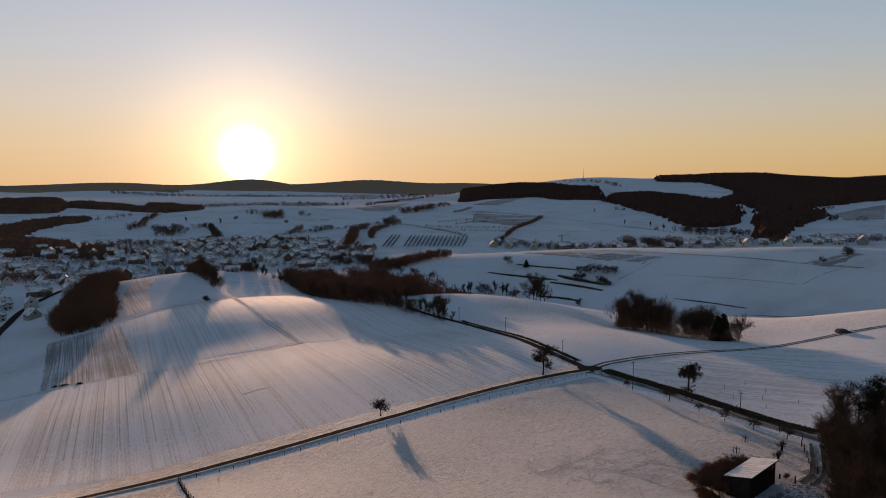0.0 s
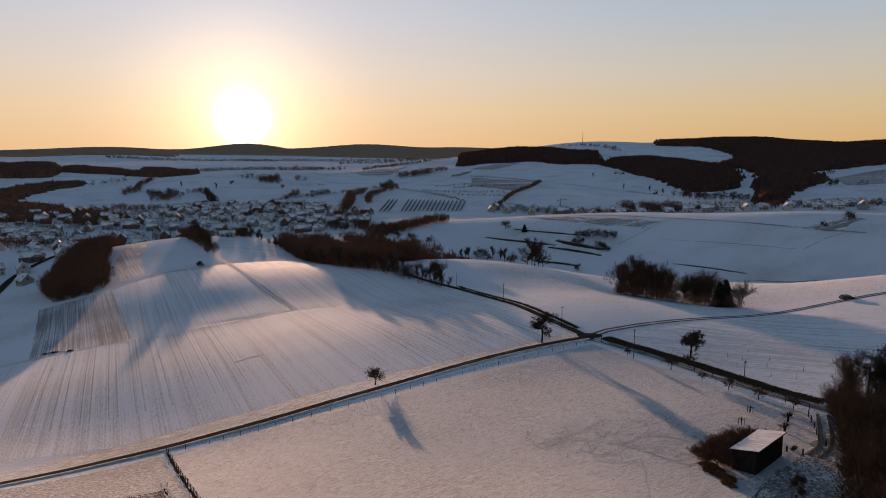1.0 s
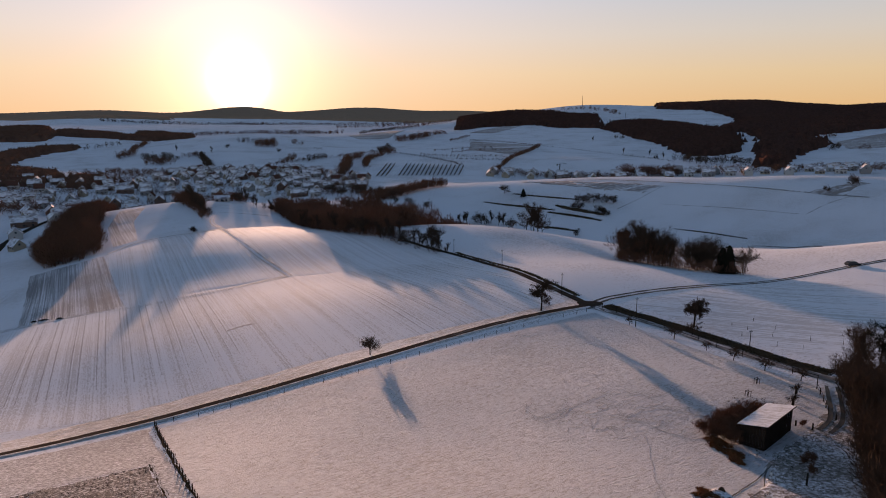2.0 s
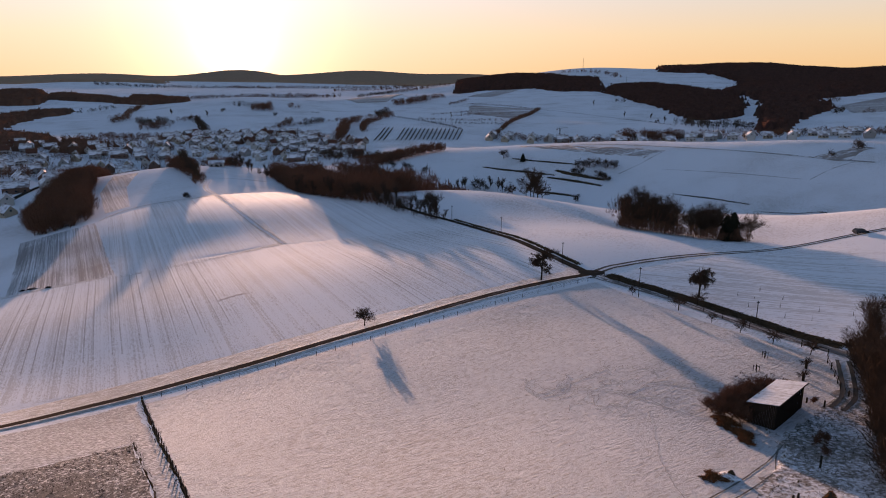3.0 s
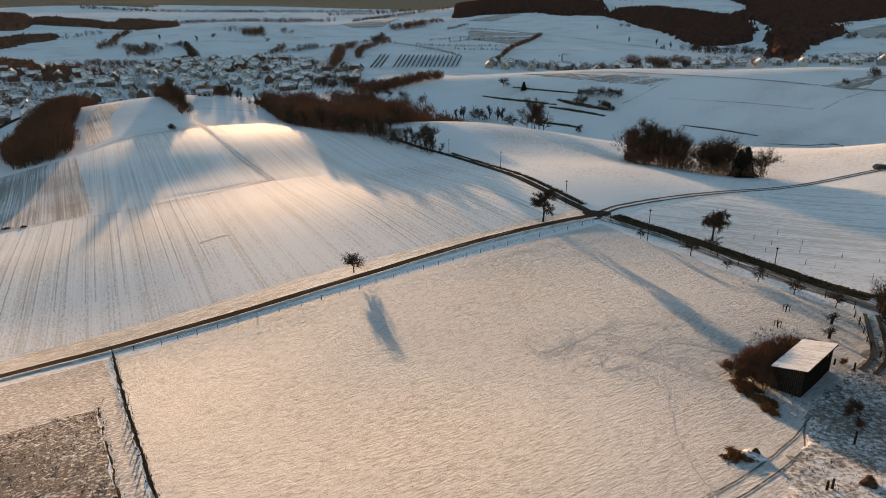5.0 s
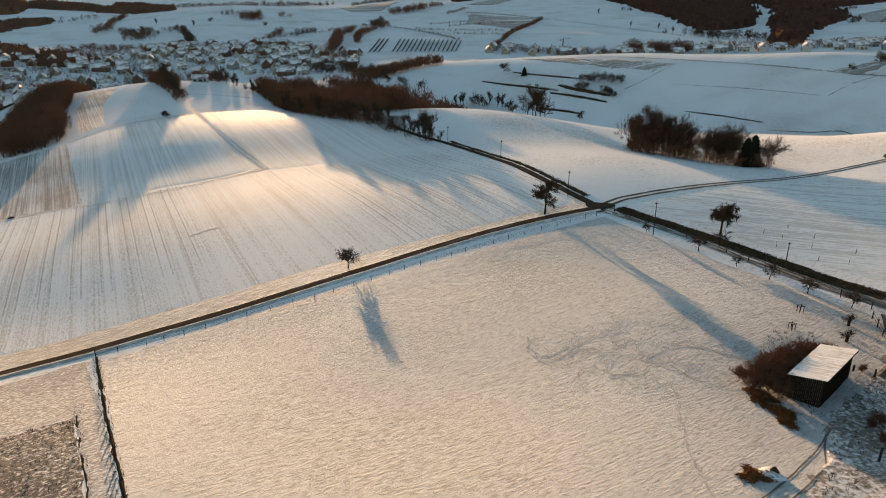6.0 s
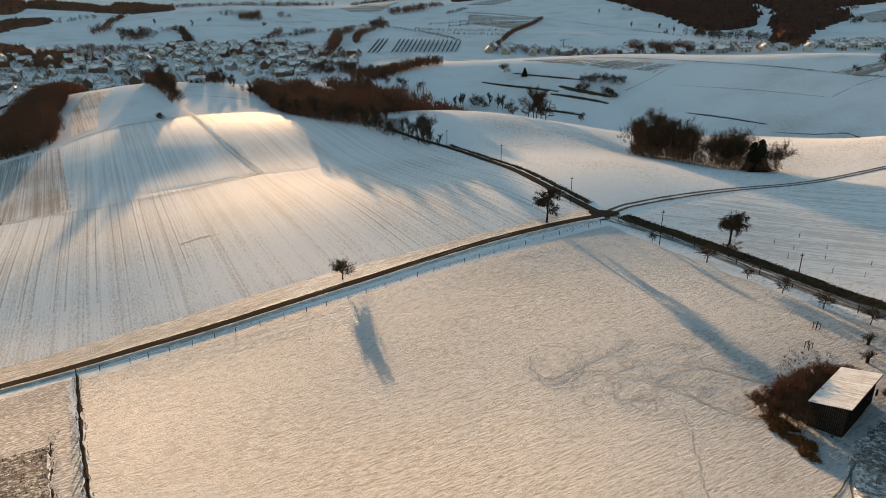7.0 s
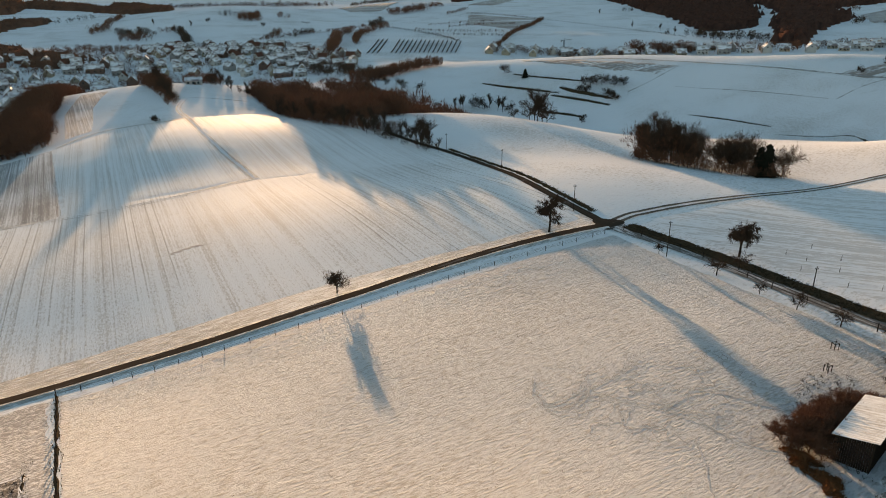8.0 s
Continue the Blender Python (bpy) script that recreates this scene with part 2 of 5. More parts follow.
swell(-960, 1500, 120, -5.5)
swell(-890, 1680, 130, 2.5)
swell(-2240, 3190, 270, -6.5)
swell(51, 366, 31, 0.4)
swell(83, 361, 31, 0.3)
swell(114, 352, 31, 0.4)
swell(145, 341, 31, 1.5)
swell(174, 327, 31, -0.6)
swell(228, 292, 31, 1.4)
swell(252, 271, 31, -0.4)
swell(-15, 425, 36, 0.7)
swell(22, 424, 36, -1.6)
swell(59, 421, 36, -5.7)
swell(96, 414, 36, -3.4)
swell(131, 404, 36, -7.8)
swell(166, 391, 36, -10.9)
swell(200, 375, 36, -9.5)
swell(231, 356, 36, -9.2)
swell(262, 335, 36, -5.5)
swell(290, 311, 36, -1.2)
swell(-17, 490, 42, 1.4)
swell(26, 489, 42, -6.8)
swell(68, 485, 42, -0.5)
swell(110, 477, 42, -4.9)
swell(151, 466, 42, -8.0)
swell(191, 451, 42, -9.7)
swell(230, 433, 42, -5.9)
swell(267, 411, 42, -6.0)
swell(302, 386, 42, -1.3)
swell(-20, 560, 48, 0.5)
swell(29, 559, 48, -6.2)
swell(78, 555, 48, 2.3)
swell(126, 546, 48, -2.1)
swell(173, 533, 48, -1.0)
swell(263, 494, 48, 6.2)
swell(305, 470, 48, 1.1)
swell(345, 441, 48, -1.2)
swell(382, 410, 48, -0.4)
swell(-22, 640, 54, -0.3)
swell(33, 639, 54, 2.7)
swell(89, 634, 54, 1.5)
swell(198, 609, 54, 1.5)
swell(300, 565, 54, -1.9)
swell(349, 537, 54, -2.2)
swell(394, 504, 54, -0.6)
swell(-25, 730, 62, 0.3)
swell(38, 729, 62, -1.5)
swell(102, 723, 62, -1.1)
swell(-526, 1079, 108, -1.2)
swell(-430, 1120, 108, 2.0)
swell(-331, 1154, 108, 5.8)
swell(-229, 1178, 108, -5.1)
swell(-125, 1193, 108, 1.9)
swell(-636, 1303, 130, 2.2)
swell(-520, 1354, 130, -10.7)
swell(-400, 1394, 130, 21.1)
swell(-277, 1423, 130, -3.7)
swell(-152, 1442, 130, -1.8)
swell(-767, 1573, 158, 2.8)
swell(-627, 1634, 158, -9.1)
swell(-482, 1682, 158, -1.4)
swell(-334, 1718, 158, -14.4)
swell(-183, 1740, 158, 3.8)
swell(-1174, 1741, 231, 3.0)
swell(-953, 1871, 231, -0.6)
swell(-472, 2046, 231, 6.0)
swell(-220, 2088, 231, -2.9)
swell(37, 2100, 231, 1.4)
swell(-889, 2443, 286, 0.8)
swell(-585, 2533, 286, 5.5)
swell(-272, 2586, 286, 2.4)
swell(45, 2600, 286, -3.5)
swell(-1678, 2487, 330, -17.6)
swell(-1362, 2673, 330, 21.3)
swell(-1026, 2819, 330, 8.8)
swell(-675, 2923, 330, -26.7)
swell(-314, 2984, 330, -7.7)
swell(52, 3000, 330, -3.6)
swell(-2349, 3482, 190, 7.1)
swell(-2163, 3600, 190, 12.7)
swell(-1972, 3708, 190, -11.4)
swell(-1775, 3806, 190, 22.8)
swell(-1573, 3894, 190, -1.8)
swell(-1367, 3971, 190, -16.2)
swell(-1158, 4037, 190, 7.4)
swell(-945, 4092, 190, 6.5)
swell(-729, 4136, 190, -30.5)
swell(-512, 4169, 190, 9.7)
swell(-293, 4190, 190, -26.1)
swell(-73, 4199, 190, -6.0)
swell(147, 4197, 190, 9.8)
swell(369, 2624, 190, -5.2)
swell(551, 2592, 190, 10.6)
swell(730, 2547, 190, -2.7)
swell(906, 2490, 190, -15.3)
swell(1078, 2421, 190, 23.3)
swell(1244, 2340, 190, -19.8)
swell(1404, 2247, 190, -8.8)
swell(1558, 2144, 190, 26.5)


SWELL = np.array(SWELLS).T


def land(x, y):
    """Height of the ground, for numbers or arrays."""
    x, y = np.asarray(x, float), np.asarray(y, float)
    if x.size < 2000:
        d = (x[..., None] - SWELL[0]) ** 2 + (y[..., None] - SWELL[1]) ** 2
        return (SWELL[3] * np.exp(-d / (2 * SWELL[2] ** 2))).sum(-1)
    z = np.zeros_like(x)
    for sx, sy, r, height in SWELLS:
        z = z + height * np.exp(-((x - sx) ** 2 + (y - sy) ** 2) / (2 * r * r))
    return z


def mesh_of(name, verts, faces, mat=None, smooth=False):
    me = bpy.data.meshes.new(name)
    me.from_pydata([tuple(map(float, v)) for v in verts], [], [tuple(map(int, f)) for f in faces])
    if mat:
        me.materials.append(mat)
    if smooth:
        me.polygons.foreach_set("use_smooth", [True] * len(me.polygons))
    me.update()
    return me


def ground_sheet():
    radii = [0.0] + list(6 * 1.0155 ** np.arange(0, 436))
    radii = [r for r in radii if r < 4880] + [4880]
    angles = list(np.arange(-44, 44.01, 0.3)) + list(np.arange(50, 311, 6.5))
    nr, na = len(radii) - 1, len(angles)
    a = np.radians(angles)
    rr = np.array(radii[1:])
    X, Y = np.outer(rr, np.sin(a)), np.outer(rr, np.cos(a))
    Z = land(X, Y)
    verts = [(0, 0, float(land(0, 0)))] + list(zip(X.ravel(), Y.ravel(), Z.ravel()))
    faces = [(0, 1 + (j + 1) % na, 1 + j) for j in range(na)]
    for i in range(nr - 1):
        for j in range(na):
            k = (j + 1) % na
            faces.append((1 + i * na + j, 1 + i * na + k, 1 + (i + 1) * na + k, 1 + (i + 1) * na + j))
    return tagged(new("ground", mesh_of("ground", verts, faces, M_GROUND, True)),
                  "rolling winter farmland under thin snow", "ground", kind="structure")


ground_sheet()


def smooth_line(points, step=2.0):
    """A gliding line through plan points, as an array of places a step apart."""
    p = [np.array(q, float) for q in points]
    p = [2 * p[0] - p[1]] + p + [2 * p[-1] - p[-2]]
    out = []
    for i in range(1, len(p) - 2):
        k = max(2, int(np.linalg.norm(p[i + 1] - p[i]) / step))
        for s in np.arange(k) / k:
            out.append(0.5 * (2 * p[i] + (p[i + 1] - p[i - 1]) * s + (2 * p[i - 1] - 5 * p[i] + 4 * p[i + 1] - p[i + 2]) * s * s
                              + (3 * p[i] - p[i - 1] - 3 * p[i + 1] + p[i + 2]) * s ** 3))
    out.append(p[-2])
    return np.array(out)


def normals_of(line):
    d = np.gradient(line, axis=0)
    d /= np.linalg.norm(d, axis=1)[:, None]
    return np.stack([-d[:, 1], d[:, 0]], 1)          # to the left of the way


def ribbon(name, points, profile, mat, label, category, step=2.0, kind="structure", wobble=0.0, seed=1, taper=False):
    """A strip over the land along a line. profile: (offset to the left, height above the land), from left to right."""
    line = smooth_line(points, step)
    nrm = normals_of(line)
    rng = np.random.RandomState(seed)
    verts, k = [], len(profile)
    for i, (c, nn) in enumerate(zip(line, nrm)):
        size = (0.25 + 0.75 * math.sin(math.pi * (i + .5) / len(line)) ** 0.6) * rng.uniform(0.75, 1.2) if taper else 1.0
        for off, up in profile:
            off, up = off * size, up * size
            q = c + nn * (off + wobble * rng.uniform(-1, 1))
            verts.append((q[0], q[1], float(land(q[0], q[1])) + up))
    faces = [(i * k + j, i * k + j + 1, (i + 1) * k + j + 1, (i + 1) * k + j) for i in range(len(line) - 1) for j in range(k - 1)]
    me = mesh_of(name, verts, faces, mat, True)
    return tagged(new(name, me), label, category, kind=kind)


def field(name, corners, mat, label, lift=0.05, cell=3.0, edge=0.8, seed=1):
    """A four-cornered plot that follows the land."""
    a, b, c, d = [np.array(q, float) for q in corners]
    nu = max(2, int(max(np.linalg.norm(b - a), np.linalg.norm(c - d)) / cell))
    nv = max(2, int(max(np.linalg.norm(d - a), np.linalg.norm(c - b)) / cell))
    rng = np.random.RandomState(seed)
    verts = []
    for j in range(nv + 1):
        for i in range(nu + 1):
            u, v = i / nu, j / nv
            q = (a * (1 - u) + b * u) * (1 - v) + (d * (1 - u) + c * u) * v
            rim = i in (0, nu) or j in (0, nv)
            if rim:
                q = q + rng.uniform(-edge, edge, 2)
            verts.append((q[0], q[1], float(land(q[0], q[1])) + (0.0 if rim else lift) + 0.01))
    w = nu + 1
    faces = [(j * w + i, j * w + i + 1, (j + 1) * w + i + 1, (j + 1) * w + i) for j in range(nv) for i in range(nu)]
    return tagged(new(name, mesh_of(name, verts, faces, mat, True)), label, "field", kind="structure")


# ---- fields, roads and banks ----
field("sown_field", [(-160, 100), (-58, 129), (-47, 235), (-122, 206)], M_FIELD, "snow-dusted sown field with drill rows showing through", cell=3)
field("sown_field", [(-61.5, 128.6), (34, 173), (8, 249), (-52, 234.5)], M_FIELD, "snow-dusted sown field sloping down to the lane", cell=3, seed=2)
field("sown_field", [(-52, 235), (7, 249.5), (-76, 370), (-104, 344)], M_FIELD, "snow-dusted sown field below the wooded edge", cell=3, seed=3)
field("sown_field", [(-94.5, 213.6), (-52, 239), (-104, 342), (-144, 301.5)], M_FIELD, "snow-dusted sown field on the side of the knoll", cell=3, seed=4)
field("stubble_field", [(-125, 208), (-95, 213), (-143, 300), (-172, 294)], M_STUBBLE, "dark stubble strip with thin snow", cell=3, seed=5, edge=0.2)
field("stubble_field", [(-148, 319), (-141, 329), (-172, 396), (-185, 392)], M_STUBBLE, "dark stubble strip on the flank of the knoll", cell=3, seed=6, edge=0.2)
field("stubble_field", [(-185, 392), (-172, 396), (-187, 448), (-205, 452)], M_STUBBLE, "dark stubble strip that runs over the knoll", cell=3, seed=10, edge=0.2)
field("rough_meadow", [(-84, 66), (-41, 101.5), (-51.5, 120), (-76, 99.5)], M_ROUGH, "rough grass meadow under thin snow", cell=2, lift=0.04, edge=0.3, seed=17)
field("rough_meadow", [(-41, 101.4), (-38.2, 102.4), (-12, 56), (-16.5, 60)], M_ROUGH, "strip of rough grass beside the fence", cell=1.2, lift=0.04, edge=0.2, seed=18)
field("rough_verge", [(-53, 119), (-49.6, 121.2), (-38, 101.6), (-41.4, 101)], M_ROUGH, "strip of snowy grass beside the fence", cell=1.2, lift=0.05, edge=0.3, seed=27)
field("stalk_field", [(-62, 40), (-10, 48), (-41, 101.2), (-80, 70)], M_STUBBLE_NEAR, "plot of dead dark stalks poking through the snow", cell=1.2, lift=0.07, edge=0.3, seed=7)
field("meadow", [(-47.5, 120.5), (36.5, 164.5), (75, 95), (0, 36)], M_MEADOW, "tussocky horse meadow under thin snow", cell=2.5, lift=0.02, edge=0.1, seed=19)
field("mown_meadow", [(45.5, 172), (73.5, 126.5), (134, 140), (112, 204)], M_MOWN, "mown meadow with curved swath lines under snow", cell=3, lift=0.05, edge=0.3, seed=8)
for i, (q, text) in enumerate((
        ([(73, 629), (107, 605), (131, 546), (100, 587)], "brown strip of bare soil on the far slope"),
        ([(107, 605), (172, 530), (154, 523), (131, 546)], "brown strip of bare soil on the far slope"),
        ([(241, 454), (267, 457), (278, 455), (254, 439)], "brown plot of bare soil under two trees"),
        ([(64, 1390), (180, 1296), (115, 1122), (51, 1218)], "brown terraced plot above the vineyard"),
        ([(-197, 1516), (-81, 1716), (-105, 1469), (-162, 1442)], "brown strip of bare soil in a far dip"),
        ([(65, 1563), (146, 1784), (210, 1790), (120, 1560)], "brown fallow plot near the hilltop wood"),
        ([(680, 1195), (838, 1310), (697, 1087), (639, 1090)], "brown fallow plot on the hillside"))):
    field("bare_field", q, M_FAR_DARK, text, lift=0.3 if i < 3 else 1.2, cell=6, edge=3, seed=20 + i)

ROAD_WEST = [(-150, 52), (-100, 82), (-77, 103), (-65, 114.9), (-57, 121.7), (-44.5, 128.3), (-30, 134.5), (-13, 144.5), (-2, 151.5), (11, 159), (24, 165), (36, 169.5)]
ROAD_NORTH = [(36.5, 170), (33, 179), (28, 193), (21, 219), (13, 243), (5, 258), (-4, 270), (-14, 285)]
ROAD_SOUTH = [(36.5, 170), (42, 163), (49.5, 153), (56, 140.5), (61, 130.5), (66, 122), (71, 113), (80, 98), (92, 76), (105, 50)]
ROAD_EAST = [(38, 171), (42, 174.5), (48, 177.5), (64, 185.5), (85, 197), (107, 207), (123, 211), (140, 211), (170, 206), (220, 200)]
ribbon("verge", ROAD_WEST, [(8.5, -0.02), (7.5, 0.04), (2.4, 0.05), (1.5, 0.09), (1.1, 0.16), (-1.35, 0.27), (-1.65, 0.25), (-2.9, -0.2), (-3.3, -0.3)], M_VERGE, "snowy grass verge that carries the lane on a low bank", "verge")
ribbon("road_west", ROAD_WEST, [(1.1, 0.17), (0.55, 0.205), (0, 0.23), (-0.55, 0.25), (-1.1, 0.265)], M_ASPHALT, "narrow dark damp asphalt lane", "road", wobble=0.06)
ribbon("road_north", ROAD_NORTH, [(1.0, 0.1), (0.5, 0.15), (0, 0.17), (-0.5, 0.15), (-1.0, 0.1)], M_ASPHALT, "narrow dark damp asphalt lane", "road", wobble=0.08)
ribbon("road_south", ROAD_SOUTH, [(1.7, 0.09), (0.8, 0.16), (0, 0.18), (-0.8, 0.16), (-1.7, 0.09)], M_GRAVEL, "brown gravel lane with thin snow", "road", wobble=0.08)
M_RUT = plain("wet_wheel_rut", (0.055, 0.042, 0.032), 0.6, 0.5, 1.2)
for off in (-0.85, 0.85):
    ribbon("wheel_rut", ROAD_EAST, [(off + 0.42, 0.07), (off, 0.05), (off - 0.42, 0.07)], M_RUT, "dark wet wheel rut of a farm track", "track", wobble=0.1)
junction = []
for a in range(24):
    w = 2 * math.pi * a / 24
    r = 2.9 + 0.5 * math.sin(3 * w + 1)
    junction.append((36.8 + r * math.cos(w), 170.2 + r * math.sin(w)))
tagged(new("junction", mesh_of("junction", [(36.8, 170.2, float(land(36.8, 170.2)) + 0.25)] + [(x, y, float(land(x, y)) + 0.16) for x, y in junction],
                               [(0, 1 + i, 1 + (i + 1) % 24) for i in range(24)], M_ASPHALT, True)),
       "dark worn asphalt where the four lanes meet", "road", kind="structure")

FARM_TRACK = [(-175, 178), (-150, 194), (-124, 206), (-107, 211.5), (-92, 213), (-74, 219.5), (-61, 227.5), (-50, 238)]
ribbon("farm_track", FARM_TRACK, [(2.4, 0.0), (1.2, 0.05), (0, 0.06), (-1.2, 0.05), (-2.6, -0.03)], M_VERGE, "grassy farm track under snow", "track", wobble=0.2)
ribbon("farm_track", [(-50, 237), (-58, 252), (-67, 267), (-86, 302), (-106, 344), (-121, 375), (-130, 412)], [(1.8, 0.0), (0.9, 0.05), (0, 0.06), (-0.9, 0.05), (-1.8, 0.0)], M_GROUND, "rutted farm track under thin snow", "track", wobble=0.2)
M_TRACK_RUT = snow_material("field_track_rut", 0.455, (0.10, 0.08, 0.065), grain=0.9, show=0.7)
for off in (-0.85, 0.85):
    ribbon("wheel_rut", [(-50, 237), (-58, 252), (-67, 267), (-86, 302), (-106, 344), (-121, 375), (-130, 412)], [(off + .3, 0.075), (off, 0.07), (off - .3, 0.075)], M_TRACK_RUT, "dark wheel rut of a field track", "track", wobble=0.12)
    ribbon("wheel_rut", FARM_TRACK[2:], [(off + .2, 0.08), (off, 0.075), (off - .2, 0.08)], M_TRACK_RUT, "dark wheel rut of a field track", "track", wobble=0.12)
M_TRAM = snow_material("tramline", 0.43, (0.15, 0.12, 0.095), grain=1.2, show=0.6, soft=0.12)
rng = random.Random(5)
for k in range(15):                     # wheel lines of the drill, down the slope
    u = k / 14
    top = np.array((-117, 207)) * (1 - u) + np.array((-47, 237)) * u
    if k > 8:
        top = np.array((-47, 238)) * (1 - (k - 8) / 6) + np.array((0, 246)) * (k - 8) / 6
    way = np.array((math.cos(radians(-64.5)), math.sin(radians(-64.5))))
    far = 95 if k < 9 else 88
    ends = [top + way * s for s in np.linspace(3, far, 6)]
    ends = [q for q in ends if (q[1] - 170) < 0.52 * (q[0] - 33)*1.0 + 0 or q[1] > 171 + 0.47 * (q[0] - 36) + 4]
    if len(ends) < 3:
        continue
    for off in (-0.9, 0.9):
        ribbon("tramline", ends, [(off + 0.13, 0.075), (off - 0.13, 0.075)], M_TRAM, "faint wheel line of a drill in the sown field", "track", wobble=0.05, step=4, seed=k)

# banks of dead grass beside the lanes
def tuft_bank(name, points, offsets, height, count, label, seed, mat=M_BANK, blade=(0.35, 0.9), thick=1.0, taper=False):
    line = smooth_line(points, 1.0)
    nrm = normals_of(line)
    rng = np.random.RandomState(seed)
    i = rng.randint(0, len(line), count)
    off = rng.uniform(offsets[0], offsets[1], count)
    mid = (offsets[0] + offsets[1]) / 2
    half = abs(offsets[1] - offsets[0]) / 2
    x = line[i, 0] + nrm[i, 0] * off + rng.uniform(-.5, .5, count)
    y = line[i, 1] + nrm[i, 1] * off + rng.uniform(-.5, .5, count)
    z = land(x, y) + height * np.clip(1 - ((off - mid) / half) ** 2, 0, 1) * 0.6 - 0.05
    up = rng.uniform(*blade, count) * ((0.3 + 0.7 * np.sin(np.pi * i / len(line)) ** 0.6) if taper else 1.0)
    lean = rng.uniform(-.5, .5, (count, 2)) * up[:, None]
    a = rng.uniform(0, math.pi, count)
    w = rng.uniform(.05, .16, count) * thick
    V = np.empty((count, 3, 3))
    V[:, 0] = np.stack([x - np.cos(a) * w, y - np.sin(a) * w, z], 1)
    V[:, 1] = np.stack([x + np.cos(a) * w, y + np.sin(a) * w, z], 1)
    V[:, 2] = np.stack([x + lean[:, 0], y + lean[:, 1], z + up], 1)
    ribbon(name, points, [(offsets[1], 0.0), (mid + half * .5, height * .5), (mid, height * .62), (mid - half * .5, height * .5), (offsets[0], 0.0)],
           mat, label, "bank", wobble=0.25 + 0.15 * abs(offsets[1]), seed=seed, taper=taper)
    return tagged(new("dead_grass", tri_mesh("dead_grass", V.reshape(-1, 3), mat)), "dead brown grass and bramble " + label.split(" ", 1)[1], "grass", kind="stuff")


def tri_mesh(name, V, mat, F=None):
    """A mesh of loose triangles, or of the faces F, from arrays."""
    F = np.arange(len(V)).reshape(-1, 3) if F is None else np.asarray(F)
    me = bpy.data.meshes.new(name)
    me.vertices.add(len(V))
    me.vertices.foreach_set("co", np.asarray(V, np.float32).ravel())
    me.loops.add(F.size)
    me.loops.foreach_set("vertex_index", F.astype(np.int32).ravel())
    me.polygons.add(len(F))
    me.polygons.foreach_set("loop_start", np.arange(0, F.size, 3, dtype=np.int32))
    me.polygons.foreach_set("loop_total", np.full(len(F), 3, dtype=np.int32))
    me.materials.append(mat)
    me.update(calc_edges=True)
    me.validate()
    return me


tuft_bank("bank", [(40.4, 168.2), (45.2, 161.4), (52.4, 151.4), (58.9, 140.4), (64.3, 129.4), (68.6, 123)], (-2.1, 2.1), 0.42, 12000, "bank along the gravel lane", 3, blade=(0.05, 0.2), thick=1.3)
tuft_bank("bank", [(35.6, 178), (30.4, 193), (23.4, 219), (15.3, 243), (7.2, 259)], (-0.6, 0.6), 0.22, 2600, "bank along the upper lane", 4, blade=(0.08, 0.26), thick=1.2)

ribbon("farm_track", [(-106, 344), (-113, 333), (-136, 321), (-143, 303)], [(1.2, 0.06), (0, 0.12), (-1.2, 0.02)], M_VERGE, "faint field boundary under snow", "track", wobble=0.2)
ribbon("farm_track", [(-130, 412), (-116, 417), (-100, 421)], [(1.0, 0.06), (0, 0.12), (-1.0, 0.02)], M_TRACK, "faint field boundary under snow", "track", wobble=0.2)
field("rough_yard", [(26, 68), (58, 68), (67, 114), (43, 91)], M_YARD, "rough trodden grass and snow round the shed", lift=0.06, cell=2, edge=1.3, seed=9)


# hoof trails trodden into the meadow
def trails():
    rng = np.random.RandomState(8)
    V = []

    def tread(path, wide):
        for p, q in zip(path[:-1], path[1:]):
            d = q - p
            n = np.array((-d[1], d[0])) / (np.linalg.norm(d) + 1e-6) * wide
            c = [p - n, p + n, q + n, q - n]
            c = [(x, y, float(land(x, y)) + 0.07) for x, y in c]
            V.extend([c[0], c[1], c[2], c[0], c[2], c[3]])
    for k in range(60):
        p = np.array((15 + 26 * rng.uniform() ** 0.8, 100 + 17 * rng.uniform()))
        a = rng.uniform(0, 6.28)
        path = [p]
        for i in range(rng.randint(10, 34)):
            a += rng.normal(0, 0.75)
            path.append(path[-1] + np.array((math.cos(a), math.sin(a))) * 0.4)
        tread(path, rng.uniform(0.03, 0.07))
    for route in ([(15, 114), (14.5, 110), (16, 107), (19, 108), (21, 112), (21, 115)], [(16, 108), (21, 111), (25, 114), (29, 117)], [(19, 110), (28, 106), (34, 98.5), (39, 97)],
                  [(29.5, 101), (29, 96), (28, 91), (27, 86), (26, 80), (26, 74)], [(28, 106), (34, 109), (41, 104)], [(16, 151), (18, 151.5), (20, 150.5)]):
        for j in range(1 if route[0] == (29.5, 101) else 3):
            line = smooth_line([(x + rng.normal(0, .35), y + rng.normal(0, .35)) for x, y in route], 0.5)
            tread([q + rng.normal(0, .10, 2) for q in line], 0.06)
    return tagged(new("hoof_trails", tri_mesh("hoof_trails", np.array(V), M_RUT_SNOW)), "hoof trails trodden into the snowy meadow", "trail", kind="stuff")


M_RUT_SNOW = snow_material("trodden_snow", 0.42, (0.20, 0.17, 0.13), grain=2.0, show=0.6)
trails()

for pts in ([(157, 493), (190, 462), (220, 426)], [(128, 499), (147, 511), (170, 530)], [(223, 423), (240, 431), (255, 434)]):
    ribbon("field_boundary", pts, [(0.4, 0.06), (0, 0.14), (-0.4, 0.06)], M_TRACK, "faint snowy boundary between two fields", "boundary", step=4, wobble=0.2)


